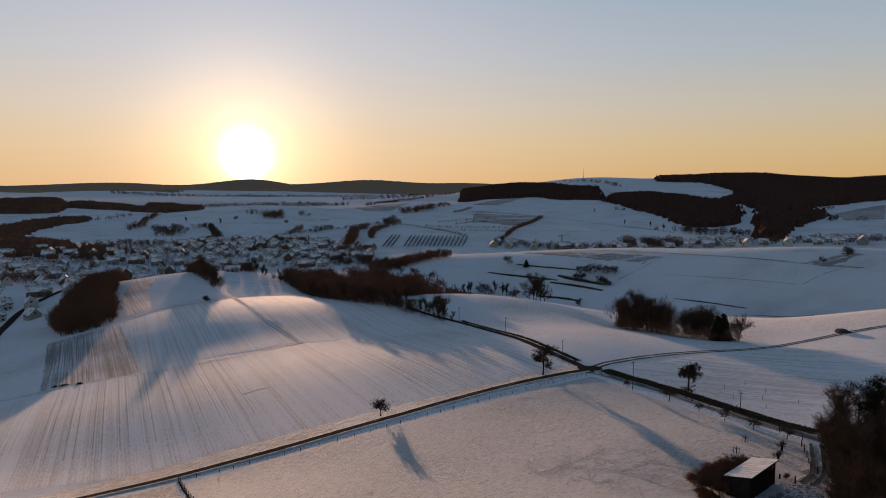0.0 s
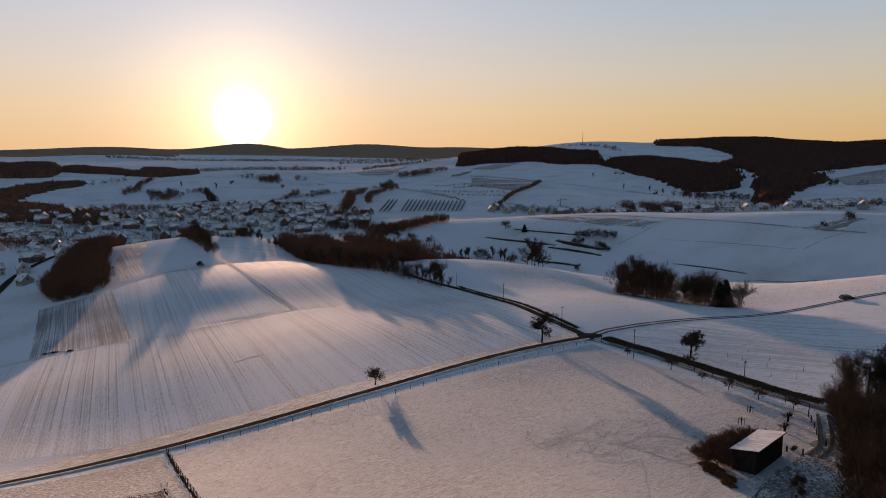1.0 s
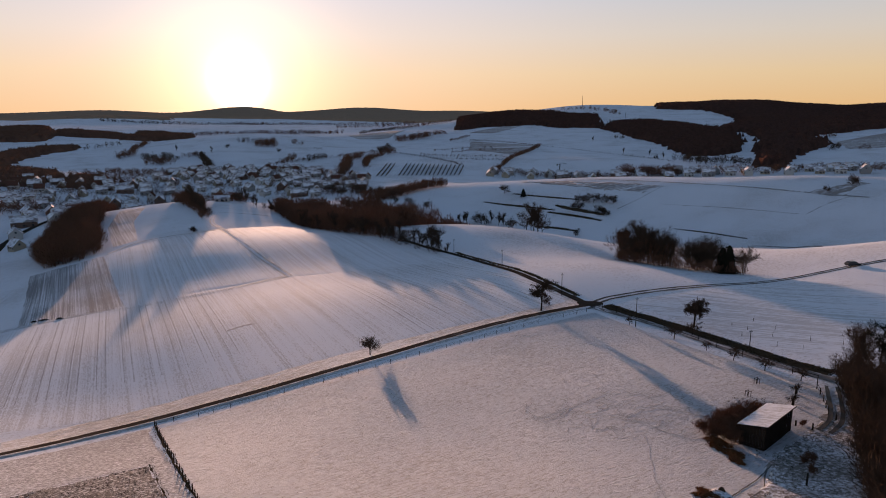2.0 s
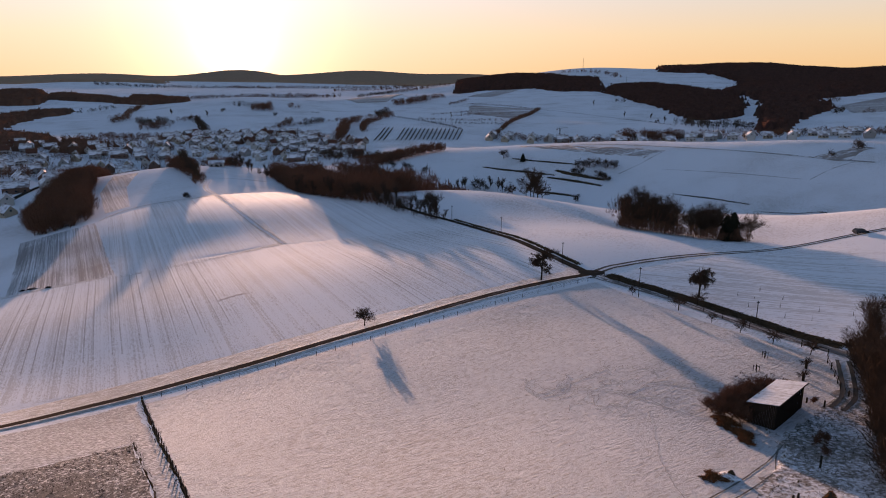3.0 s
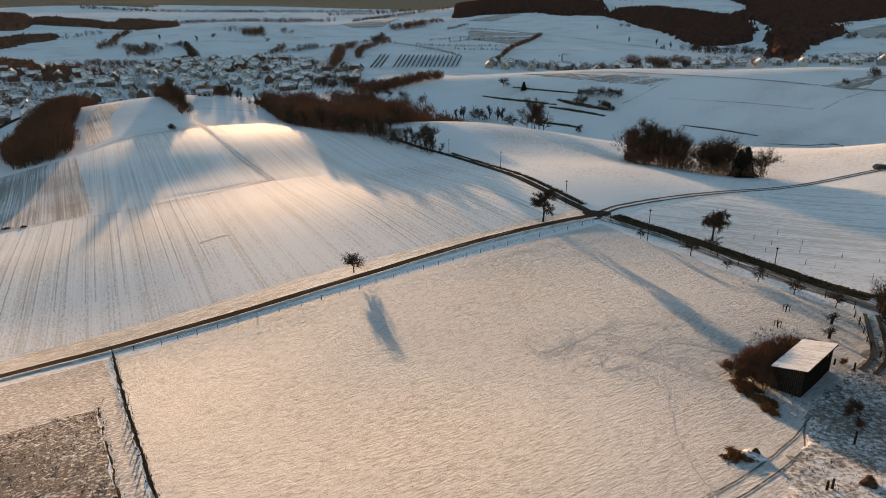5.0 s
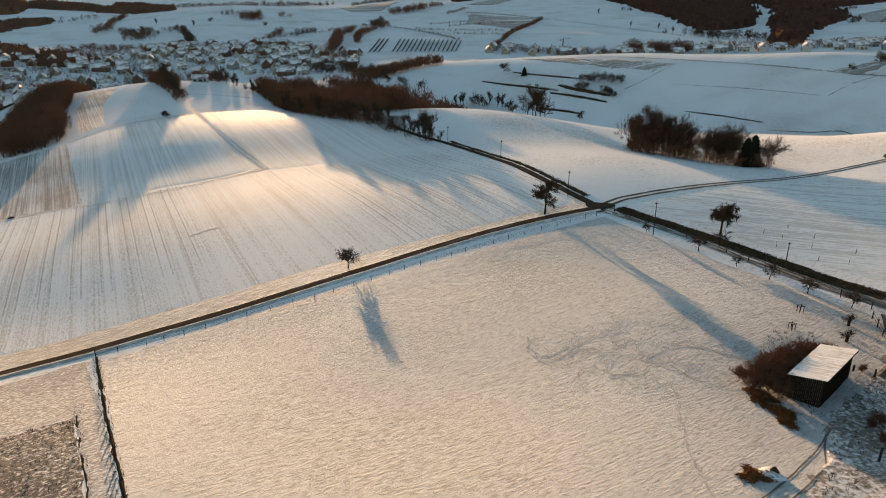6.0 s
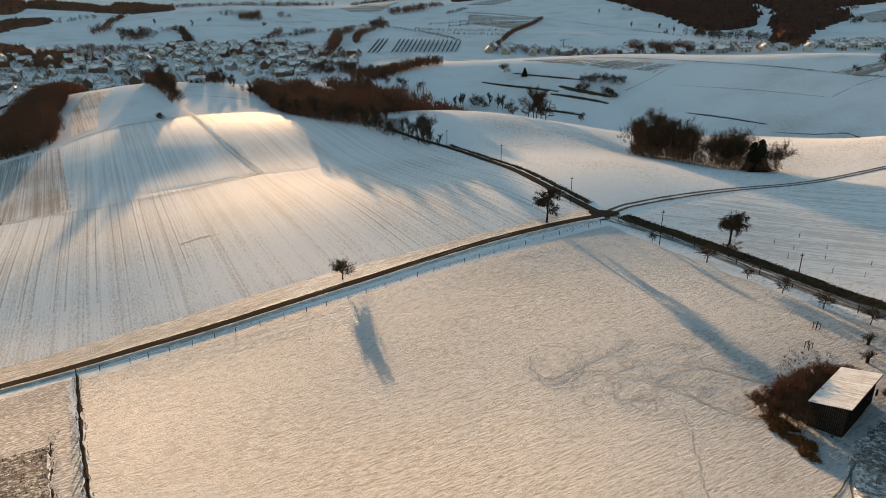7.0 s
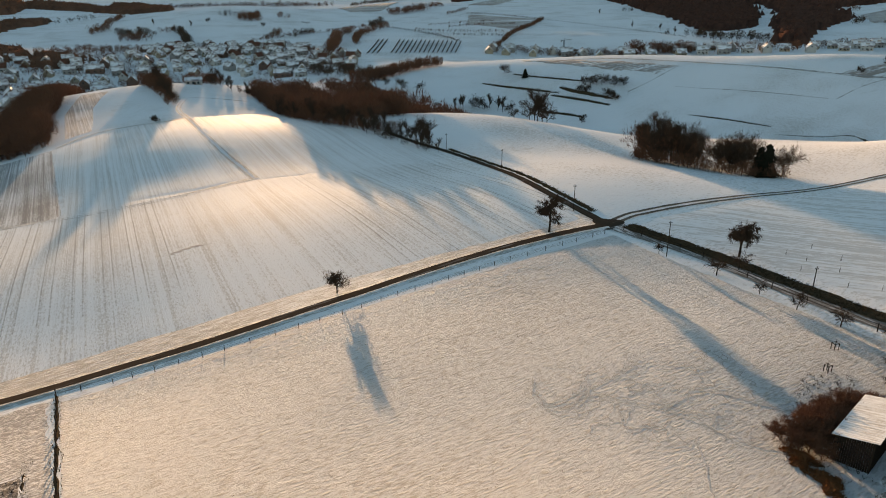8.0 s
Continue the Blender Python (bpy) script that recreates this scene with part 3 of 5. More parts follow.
def tussocks(corners, count, seed, label, tall=(0.12, 0.4), mat=None):
    """Dead grass that sticks out of the snow."""
    rng = np.random.RandomState(seed)
    a, b, c, d = [np.array(q, float) for q in corners]
    u, v = rng.uniform(0, 1, (2, count, 1))
    q = (a * (1 - u) + b * u) * (1 - v) + (d * (1 - u) + c * u) * v
    q = np.repeat(q, 5, 0) + rng.normal(0, 0.12, (count * 5, 2))
    k = len(q)
    z = land(q[:, 0], q[:, 1])
    t, lean, w = rng.uniform(0, 6.28, k), rng.normal(0, 0.16, (k, 2)), rng.uniform(0.02, 0.05, k)
    V = np.stack([np.stack([q[:, 0] - np.cos(t) * w, q[:, 1] - np.sin(t) * w, z], 1), np.stack([q[:, 0] + np.cos(t) * w, q[:, 1] + np.sin(t) * w, z], 1),
                  np.stack([q[:, 0] + lean[:, 0], q[:, 1] + lean[:, 1], z + rng.uniform(*tall, k)], 1)], 1)
    return tagged(new("grass_tussocks", tri_mesh("grass_tussocks", V.reshape(-1, 3), mat or M_BANK)), label, "grass", kind="stuff")


tussocks([(30, 70), (56, 68), (66, 112), (44, 92)], 900, 1, "dead grass tussocks in the snowy yard")
tussocks([(-62, 44), (-11, 50), (-41, 101), (-79, 71)], 5200, 2, "dead brown stalks in the snowy plot", mat=M_STALK)
tussocks([(-46, 120), (36, 163), (64, 113), (0, 52)], 1800, 4, "short dead grass tips in the snowy meadow", (0.03, 0.09))
tussocks([(-140, 112), (-60, 133), (-50, 230), (-118, 203)], 2200, 5, "short dead stalks in the snowy sown field", (0.04, 0.12))
tussocks([(-58, 133), (28, 171), (2, 246), (-48, 232)], 2400, 6, "short dead stalks in the snowy sown field", (0.04, 0.12))
tussocks([(36, 96), (42, 90), (52, 112), (46, 112)], 260, 3, "dead grass tussocks round the shed")


# ---- trees ----
def part(name, me, parent, label=""):
    ob = new(name, me)
    ob.parent = parent
    return tagged(ob, label)


def tube(V, F, path, radii, sides):
    """Adds a tapered tube along the path to the lists."""
    start = len(V)
    for i, (p, r) in enumerate(zip(path, radii)):
        d = (path[min(i + 1, len(path) - 1)] - path[max(i - 1, 0)]).normalized()
        u = d.orthogonal().normalized()
        v = d.cross(u)
        for k in range(sides):
            a = 2 * math.pi * k / sides
            V.append(p + (u * math.cos(a) + v * math.sin(a)) * r)
    for i in range(len(path) - 1):
        for k in range(sides):
            a, b = start + i * sides + k, start + i * sides + (k + 1) % sides
            F.append((a, b, b + sides))
            F.append((a, b + sides, a + sides))


def bare_tree(seed, height, form="round", levels=4, twigs=6, twig=0.7, thick=0.03, stem=0.4, girth=0.035, limb=0.45, first=0.5, limbs=9):
    """Meshes of a leafless tree: the trunk, and the crown of limbs and twigs."""
    rng = random.Random(seed)
    TV, TF, CV, CF = [], [], [], []

    def rand_dir(d, angle):
        o = Vector((rng.uniform(-1, 1), rng.uniform(-1, 1), rng.uniform(-1, 1)))
        o = (o - d * o.dot(d)).normalized()
        return (d * math.cos(angle) + o * math.sin(angle)).normalized()

    def grow(p, d, length, radius, level):
        steps = 4 if level < 2 else 3
        path, radii = [p.copy()], [radius]
        sag = {"weeping": -0.22, "round": 0.02, "tall": 0.22, "bush": 0.10}[form] * (0 if level == 0 else 1)
        for i in range(steps):
            d = (rand_dir(d, rng.uniform(0.05, 0.26 if level else 0.09)) + Vector((0, 0, sag * (i + 1) / steps))).normalized()
            p = p + d * (length / steps)
            path.append(p.copy())
            radii.append(radius * (1 - 0.55 * (i + 1) / steps))
        if level == 0:
            tube(TV, TF, path, radii, 7)
        else:
            tube(CV, CF, path, radii, 4 if level == 1 else 3)
        if level >= max(1, levels - 2):
            for q in range(twigs):
                k = rng.uniform(0.2, 1) * (len(path) - 1)
                a = path[int(k)].lerp(path[min(int(k) + 1, len(path) - 1)], k - int(k))
                w = rand_dir(d, rng.uniform(0.3, 1.1)) * twig * rng.uniform(0.5, 1.2)
                if form == "weeping":
                    w.z -= 0.3 * twig
                s = w.orthogonal().normalized() * thick
                s.rotate(Matrix.Rotation(rng.uniform(0, 3.14), 3, w.normalized()))
                n = len(CV)
                CV.extend((a - s, a + s, a + w))
                CF.append((n, n + 1, n + 2))
        if level >= levels - 1:
            return
        count = {0: limbs, 1: rng.randint(6, 8)}.get(level, rng.randint(4, 5))
        for c in range(count):
            k = (first + (1 - first) * (c + 1) / count) if level == 0 else rng.uniform(0.25, 1)
            i = min(int(k * steps), steps - 1)
            a = path[i].lerp(path[i + 1], k * steps - i) if k < 1 else path[-1]
            ang = {"tall": rng.uniform(0.25, 0.6), "bush": rng.uniform(0.3, 0.8)}.get(form, rng.uniform(0.55, 1.15))
            side = rand_dir(d, ang)
            if level == 0:
                b = 2 * math.pi * (c / count + rng.uniform(-.08, .08))
                side = Vector((math.cos(b) * math.sin(ang), math.sin(b) * math.sin(ang), math.cos(ang)))
            reach = height * limb * rng.uniform(0.75, 1.1) if level == 0 else length * rng.uniform(0.5, 0.75)
            grow(a, side, reach, radii[i] * 0.62, level + 1)

    grow(Vector((0, 0, -0.15)), Vector((0, 0, 1)), height * stem, height * girth, 0)
    top = max(v.z for v in CV)
    s = height / top
    return (tri_mesh("trunk", np.array([v * s for v in TV]), M_BARK, TF), tri_mesh("crown", np.array([v * s for v in CV]), M_TWIG, CF))


def plant(meshes, x, y, turn=0.0, size=1.0, name="bare_tree", label="leafless tree in the snow", category="tree", group="", sink=0.0):
    ob = new(name)
    ob.empty_display_size = 0.5
    ob.matrix_basis = pose(x, y, float(land(x, y)) - sink, 0, 0, turn) @ Matrix.Diagonal((size, size, size, 1))
    part("trunk", meshes[0], ob)
    part("crown", meshes[1], ob)
    return tagged(ob, label, category, group)


orchard = bare_tree(3, 4.7, "round", 4, 9, 0.55, 0.03, 0.42, 0.04, 0.5, 0.72)
pear = bare_tree(8, 7.4, "round", 4, 16, 0.7, 0.036, 0.8, 0.032, 0.3, 0.3)
umbrella = bare_tree(12, 7.8, "weeping", 4, 18, 0.8, 0.034, 0.74, 0.034, 0.29, 0.5)
plant(orchard, -13.8, 147.3, 20, 1.0, "apple_tree", "gnarled leafless apple tree beside the lane")
plant(pear, 24.8, 167.6, 40, 1.12, "pear_tree", "leafless pear tree near the crossroads")
plant(umbrella, 55.6, 152.6, 10, 0.92, "pear_tree", "leafless tree with a drooping umbrella crown")
young = [bare_tree(20 + i, 3.4, "round", 3, 14, 0.5, 0.02, 0.5, 0.028, 0.42, 0.5) for i in range(3)]
for i, (x, y, s) in enumerate(((48.6, 144.6, 1.2), (52.3, 137, 0.75), (55, 131, 0.95), (58, 125, 0.95), (61.5, 119.5, 1.0), (42.3, 154.8, 0.7))):
    plant(young[i % 3], x, y, 70 * i, s, "young_fruit_tree", "young leafless fruit tree in the paddock", group="young trees along the gravel lane")
plant(young[1], 53.0, 146.5, 15, 1.15, "shrub", "leafless bushy shrub on the bank", "shrub")

tall = [bare_tree(40 + i, 12, "tall", 4, 7, 1.3, 0.026, 0.72, 0.014, 0.36, 0.10, 11) for i in range(4)]
bushy = [bare_tree(50 + i, 10, "bush", 4, 7, 1.2, 0.026, 0.45, 0.016, 0.5, 0.05, 10) for i in range(3)]
rng = random.Random(11)
for i in range(20):                     # the round thicket
    u = i / 19
    plant((tall + bushy)[i % 7], 64.5 + 13 * u + rng.uniform(-1.2, 1.2), 247 - 15 * u + rng.uniform(-4, 5), rng.uniform(0, 360), rng.uniform(1.05, 1.2) * (0.85 + 0.25 * math.sin(3.1 * u)),
          label="leafless tree in a dense thicket", group="trees of the thicket")
for i in range(9):
    plant(bushy[i % 3], 82 + rng.uniform(0, 8), 229 + rng.uniform(-6, 3), rng.uniform(0, 360), rng.uniform(0.95, 1.25),
          label="leafless bushy tree beside a dark conifer", group="trees of the thicket")
plant(bushy[1], 95.5, 220, 30, 1.0, label="leafless tree at the end of the thicket", group="trees of the thicket")
plant(bushy[2], 97, 222, 130, 0.85, label="leafless tree at the end of the thicket", group="trees of the thicket")


def conifer_mesh(seed, height, width):
    rng = np.random.RandomState(seed)
    V = []
    for i in range(700):
        k = rng.uniform(0.06, 1) ** 0.8
        z = height * (1 - k) + 0.3
        a = rng.uniform(0, 2 * math.pi)
        r = width * k ** 0.6 * rng.uniform(0.35, 1.08) * (0.85 + 0.22 * math.sin(3 * a + 4 * k))
        q = np.array((math.cos(a), math.sin(a), 0))
        t = np.array((-q[1], q[0], 0)) * rng.uniform(0.25, 0.6)
        V += [q * r * 0.1 + (0, 0, z + 0.35) - t * 0.7, q * r * 0.1 + (0, 0, z + 0.35) + t * 0.7, q * r + (0, 0, z - 0.45 + rng.uniform(-.3, .3))]
        V += [q * r * 0.5 - t * 1.3 + (0, 0, z), q * r * 0.5 + t * 1.3 + (0, 0, z), q * r * 1.02 + (0, 0, z - 0.8)]
    TV, TF = [], []
    tube(TV, TF, [Vector((0, 0, -0.2)), Vector((0, 0, height * 0.9))], [height * 0.02, 0.03], 6)
    return (tri_mesh("trunk", np.array(TV), M_BARK, TF), tri_mesh("crown", np.array(V), M_NEEDLE))


spruce = conifer_mesh(1, 9.2, 4.6)
plant(spruce, 91.0, 220.2, 0, 1.0, "conifer", "dark green conifer in the thicket")
plant(spruce, 89.8, 222.0, 130, 0.9, "conifer", "dark green conifer in the thicket")


# woods too dense to count: many small trees of twigs in one mesh
def wood(name, spots, height, mat, label, seed, twigs=60, width=0.2):
    rng = np.random.RandomState(seed)
    out = []
    for x, y in spots:
        h = height * rng.uniform(0.55, 1.2)
        w = h * rng.uniform(0.30, 0.46)
        z = float(land(x, y)) - 0.3
        c = rng.normal(size=(twigs, 3))
        c /= np.linalg.norm(c, axis=1)[:, None]
        r = rng.uniform(0.15, 1, twigs) ** 0.5
        p = c * r[:, None] * (w, w, h * 0.42) + (0, 0, h * 0.54)
        d = c * (0.6, 0.6, 0.3) + (0, 0, 0.75)
        d += rng.normal(scale=0.3, size=d.shape)
        ln = h * rng.uniform(0.07, 0.17, twigs)
        s = np.cross(d, rng.normal(size=d.shape))
        s /= np.linalg.norm(s, axis=1)[:, None]
        s *= (h * 0.05 * width / 0.2) * rng.uniform(0.5, 1.2, twigs)[:, None]
        T = np.stack([p - s, p + s, p + d * ln[:, None]], 1)
        b = h * 0.010
        stems = []
        for k in range(2):
            q = rng.uniform(-1, 1, 2) * w * 0.4
            stems.append([(-b, -b, 0), (b, b, 0), (q[0], q[1], h * 0.75)])
            stems.append([(b, -b, 0), (-b, b, 0), (q[0], q[1], h * 0.75)])
        out.append(np.concatenate([T, np.array(stems)]) + (x, y, z))
    V = np.concatenate(out).reshape(-1, 3)
    return tagged(new(name, tri_mesh(name, V, mat)), label, "wood", kind="stuff")


def spots_in(corners, gap, seed, ragged=0.0):
    """Random spots in a four-cornered plot, about one for each gap x gap metres."""
    a, b, c, d = [np.array(q, float) for q in corners]
    area = 0.5 * abs((c[0] - a[0]) * (d[1] - b[1]) - (d[0] - b[0]) * (c[1] - a[1]))
    rng = np.random.RandomState(seed)
    out = []
    for i in range(int(area / gap ** 2) + 1):
        u, v = rng.uniform(0, 1, 2)
        if min(u, 1 - u, v, 1 - v) < ragged * (0.5 + 0.5 * math.sin(9 * u + seed) * math.sin(11 * v + 2 * seed) + 0.3 * rng.uniform(-1, 1)):
            continue
        out.append(tuple((a * (1 - u) + b * u) * (1 - v) + (d * (1 - u) + c * u) * v))
    return out


def spots_along(points, width, gap, seed):
    line = smooth_line(points, gap)
    nrm = normals_of(line)
    rng = np.random.RandomState(seed)
    return [tuple(c + n * rng.uniform(-width, width) + rng.uniform(-gap, gap, 2) * 0.4) for c, n in zip(line, nrm)]


def inside(outline, x, y):
    """Whether the places lie within the outline, by the even-odd rule."""
    hit = np.zeros(np.shape(x), bool)
    for (x0, y0), (x1, y1) in zip(outline, outline[1:] + outline[:1]):
        if y0 != y1:
            hit ^= ((y0 > y) != (y1 > y)) & (x < (x1 - x0) * (y - y0) / (y1 - y0) + x0)
    return hit


def spots_inside(outline, gap, seed):
    q = np.array(outline, float)
    rng = np.random.RandomState(seed)
    (x0, y0), (x1, y1) = q.min(0), q.max(0)
    p = rng.uniform((x0, y0), (x1, y1), (int((x1 - x0) * (y1 - y0) / gap ** 2), 2))
    return [tuple(v) for v in p[inside(outline, p[:, 0], p[:, 1])]]


wood("wood", spots_inside([(-173, 302), (-153, 301), (-151, 315), (-177, 360), (-189, 385), (-201, 418), (-226, 470), (-240, 470), (-222, 400), (-195, 340)], 2.1, 1), 9.5, M_TWIG_RED, "dense leafless wood on the flank of the knoll", 1, 220, 0.05)
wood("wood", spots_inside([(-201, 418), (-226, 470), (-262, 570), (-290, 545), (-240, 460)], 3.2, 31), 8, M_TWIG_RED, "leafless wood running down behind the knoll", 31, 160, 0.09)
edge = [(-112, 455), (-97, 425), (-79, 378), (-60, 335), (-42, 306), (-28, 291), (-16, 279)]
wood("shrub_belt", spots_along([(x + 3, y + 4) for x, y in edge], 2, 0.8, 2), 4.0, M_TWIG_RED, "belt of leafless shrubs along the edge of the field", 2, 200, 0.08)
wood("wood", spots_along([(x + 7, y + 10) for x, y in edge[:6]], 5, 0.55, 3), 9, M_TWIG_RED, "dense leafless wood below the edge of the field", 3, 150, 0.07)
wood("wood", spots_along([(x + 22, y + 32) for x, y in edge[:6]], 11, 0.4, 4), 10, M_TWIG_RED, "dense leafless wood on the slope to the village", 4, 120, 0.085)
wood("wood", spots_along([(x + 50, y + 75) for x, y in edge[:5]], 16, 0.4, 5), 10, M_TWIG_RED, "leafless wood at the foot of the slope", 5, 100, 0.11)
wood("wood", spots_inside([(-183, 480), (-160, 438), (-147, 416), (-140, 414), (-150, 444), (-166, 484)], 3.0, 6), 7.0, M_TWIG_RED, "dense leafless thicket on the crest of the knoll", 6, 190, 0.07)
wood("wood", spots_inside([(-166, 502), (-150, 486), (-136, 480), (-131, 500), (-148, 520), (-164, 520)], 4.2, 7), 7.0, M_TWIG_RED, "dense leafless wood behind the crest of the knoll", 7, 190, 0.07)
rng = random.Random(21)
for i in range(9):                      # trees where the upper lane drops out of sight
    u = i / 8
    plant((tall + bushy)[i % 7], 1 - 26 * u + rng.uniform(-1.5, 1.5), 261 + 30 * u + rng.uniform(-1.5, 3), rng.uniform(0, 360), rng.uniform(0.45, 0.75) if i else 0.8,
          label="leafless tree beside the upper lane", group="trees where the lane drops")
for x, y, s in ((-128, 389, 0.8), (-132, 396, 0.95), (-137, 405, 1.0), (-142, 416, 1.1), (-147, 426, 1.1), (-152, 437, 1.1), (-157, 447, 1.15), (-162, 457, 1.1), (-166, 467, 1.1),
                (-118, 455, 0.6), (-112, 450, 0.55), (-106, 444, 0.6), (-122, 462, 0.7), (-110, 458, 0.65), (-134, 472, 0.9), (-131, 478, 1.0), (-127, 480, 0.85), (-137, 486, 1.0), (-141, 490, 1.0)):
    plant((bushy + tall)[int(-x) % 7], x, y, 17 * x, s, label="leafless tree on the crest of the knoll", group="trees on the knoll")
plant(orchard, -117, 336, 0, 1.0, "shrub", "lone leafless round shrub in the field", "shrub", sink=1.2)

wood("undergrowth", spots_in([(-131, 388), (-126, 388), (-160, 462), (-170, 462)], 3.2, 43), 5.5, M_TWIG_RED, "dense leafless thicket on the crest of the knoll", 43, 160, 0.09)
wood("undergrowth", spots_in([(62, 250), (62, 240), (78, 226), (80, 240)], 2.6, 44) + spots_in([(81, 233), (82, 224), (92, 219), (93, 229)], 2.6, 45) + spots_along([(62, 244), (70, 234), (78, 226), (85, 220.5), (94, 216)], 1.0, 0.9, 48), 4.2, M_TWIG_RED, "dense leafless thicket among the trees", 44, 160, 0.09)
wood("thicket", spots_in([(64, 250), (64, 241), (78, 228), (79, 240)], 2.4, 144), 9.5, M_TWIG_RED, "dense rusty twigs of the thicket", 144, 260, 0.035)
wood("thicket", spots_in([(83, 233), (83, 225), (91, 221), (92, 229)], 2.4, 145), 8, M_TWIG, "dense dark twigs of the thicket", 145, 260, 0.035)
wood("undergrowth", spots_in([(2, 262), (0, 258), (-24, 286), (-20, 292)], 2.6, 46), 3.2, M_TWIG, "leafless scrub beside the upper lane", 46, 160, 0.09)
for x, y, s in ((0.5, 261, .85), (-1.5, 263, .95), (-3.5, 266, .9), (-7, 272, .7), (3.5, 256, .4)):
    plant(tall[int(s * 20) % 4], x, y, 90 * s * x, s, label="tall leafless tree beside the upper lane", group="trees where the lane drops")

rng = random.Random(27)
for i, (x, y) in enumerate(spots_along([(x + 3, y + 5) for x, y in edge[2:]], 2.5, 6, 47)):
    plant((tall + bushy)[i % 7], x, y, 40 * i, rng.uniform(0.55, 0.95), label="leafless tree at the front of the wood", group="trees along the edge of the wood")

# trees along the stream in the dip, and single trees on the slopes beyond
far_tall = [bare_tree(60 + i, 12, "tall", 3, 20, 1.5, 0.04, 0.72, 0.016, 0.36, 0.12, 13) for i in range(3)]
far_round = [bare_tree(70 + i, 9, "round", 3, 22, 1.3, 0.045, 0.5, 0.02, 0.5, 0.1, 12) for i in range(3)]
far_trees = far_tall + far_round
for i, (x, y, s) in enumerate(((15, 516, .8), (19, 518, .9), (21, 516, .95), (28, 522, 1.1), (32, 516, 1.1), (35, 512, .8), (39, 515, 1.0), (44, 508, 1.0), (47, 504, 1.05), (51, 501, 1.1), (34, 318, .5),
                               (40, 317, 1.15), (42, 316, 1.25), (43, 316, 1.25), (45, 316, 1.2), (47, 316, 1.1), (-28, 513, .9), (-20, 507, .95), (-12, 510, .8), (-46, 539, .8), (-6, 513, .7), (4, 515, .7), (91, 460, .5), (93, 464, .55))):
    plant(far_trees[i % 6], x, y, 50 * i, s * 0.92, label="leafless tree beside the stream", group="trees along the stream")
for x, y, s in ((-23, 555, 1.1), (-9, 556, .95), (55, 586, 1.0), (249, 449, .65), (267, 453, .95), (269, 455, .8), (-35, 567, .8), (-41, 592, .8)):
    plant(far_round[int(x) % 3], x, y, 33 * x, s, label="lone leafless tree on the snowy slope")
plant(conifer_mesh(3, 6.5, 3.6), 69, 568, 20, 1.0, "conifer", "small dark conifer on the snowy slope")
for i, (x, y, s) in enumerate(((106, 529, .8), (109, 525, .75), (113, 523, .9), (118, 522, .8), (124, 515, .8), (128, 511, .85), (100, 516, .7), (104, 511, .7), (114, 499, .7), (118, 489, .75), (116, 494, .7))):
    plant(far_round[i % 3], x, y, 70 * i, s, "shrub", "leafless bush on the bank between two terraces", "shrub", "bushes between the terraces")
wood("copse", spots_along([(106, 529), (113, 523), (119, 521), (128, 511)], 3, 2.2, 41) + spots_along([(100, 516), (104, 511)], 2, 1.5, 42) + spots_along([(114, 499), (118, 489)], 2, 1.5, 49), 5.5, M_TWIG, "copse of leafless bushes between the terraces", 41, 190, 0.07)
for pts, h in (([(62, 581), (82, 558), (107, 532)], 1.0), ([(37, 570), (64, 544), (87, 520)], 1.3), ([(89, 530), (97, 517), (117, 492)], 2.1), ([(81, 519), (98, 500), (113, 482)], 1.3),
               ([(69, 494), (83, 481), (94, 469)], 1.2), ([(151, 445), (167, 428), (182, 409)] , 0.45), ([(181, 396), (195, 383), (208, 369), (182, 295)], 0.35)):
    tuft_bank("bank", pts, (-h * 0.9, h * 0.9), h, 1100, "bank of dead grass between two terraces", int(h * 100), blade=(0.2, 0.7), taper=True)

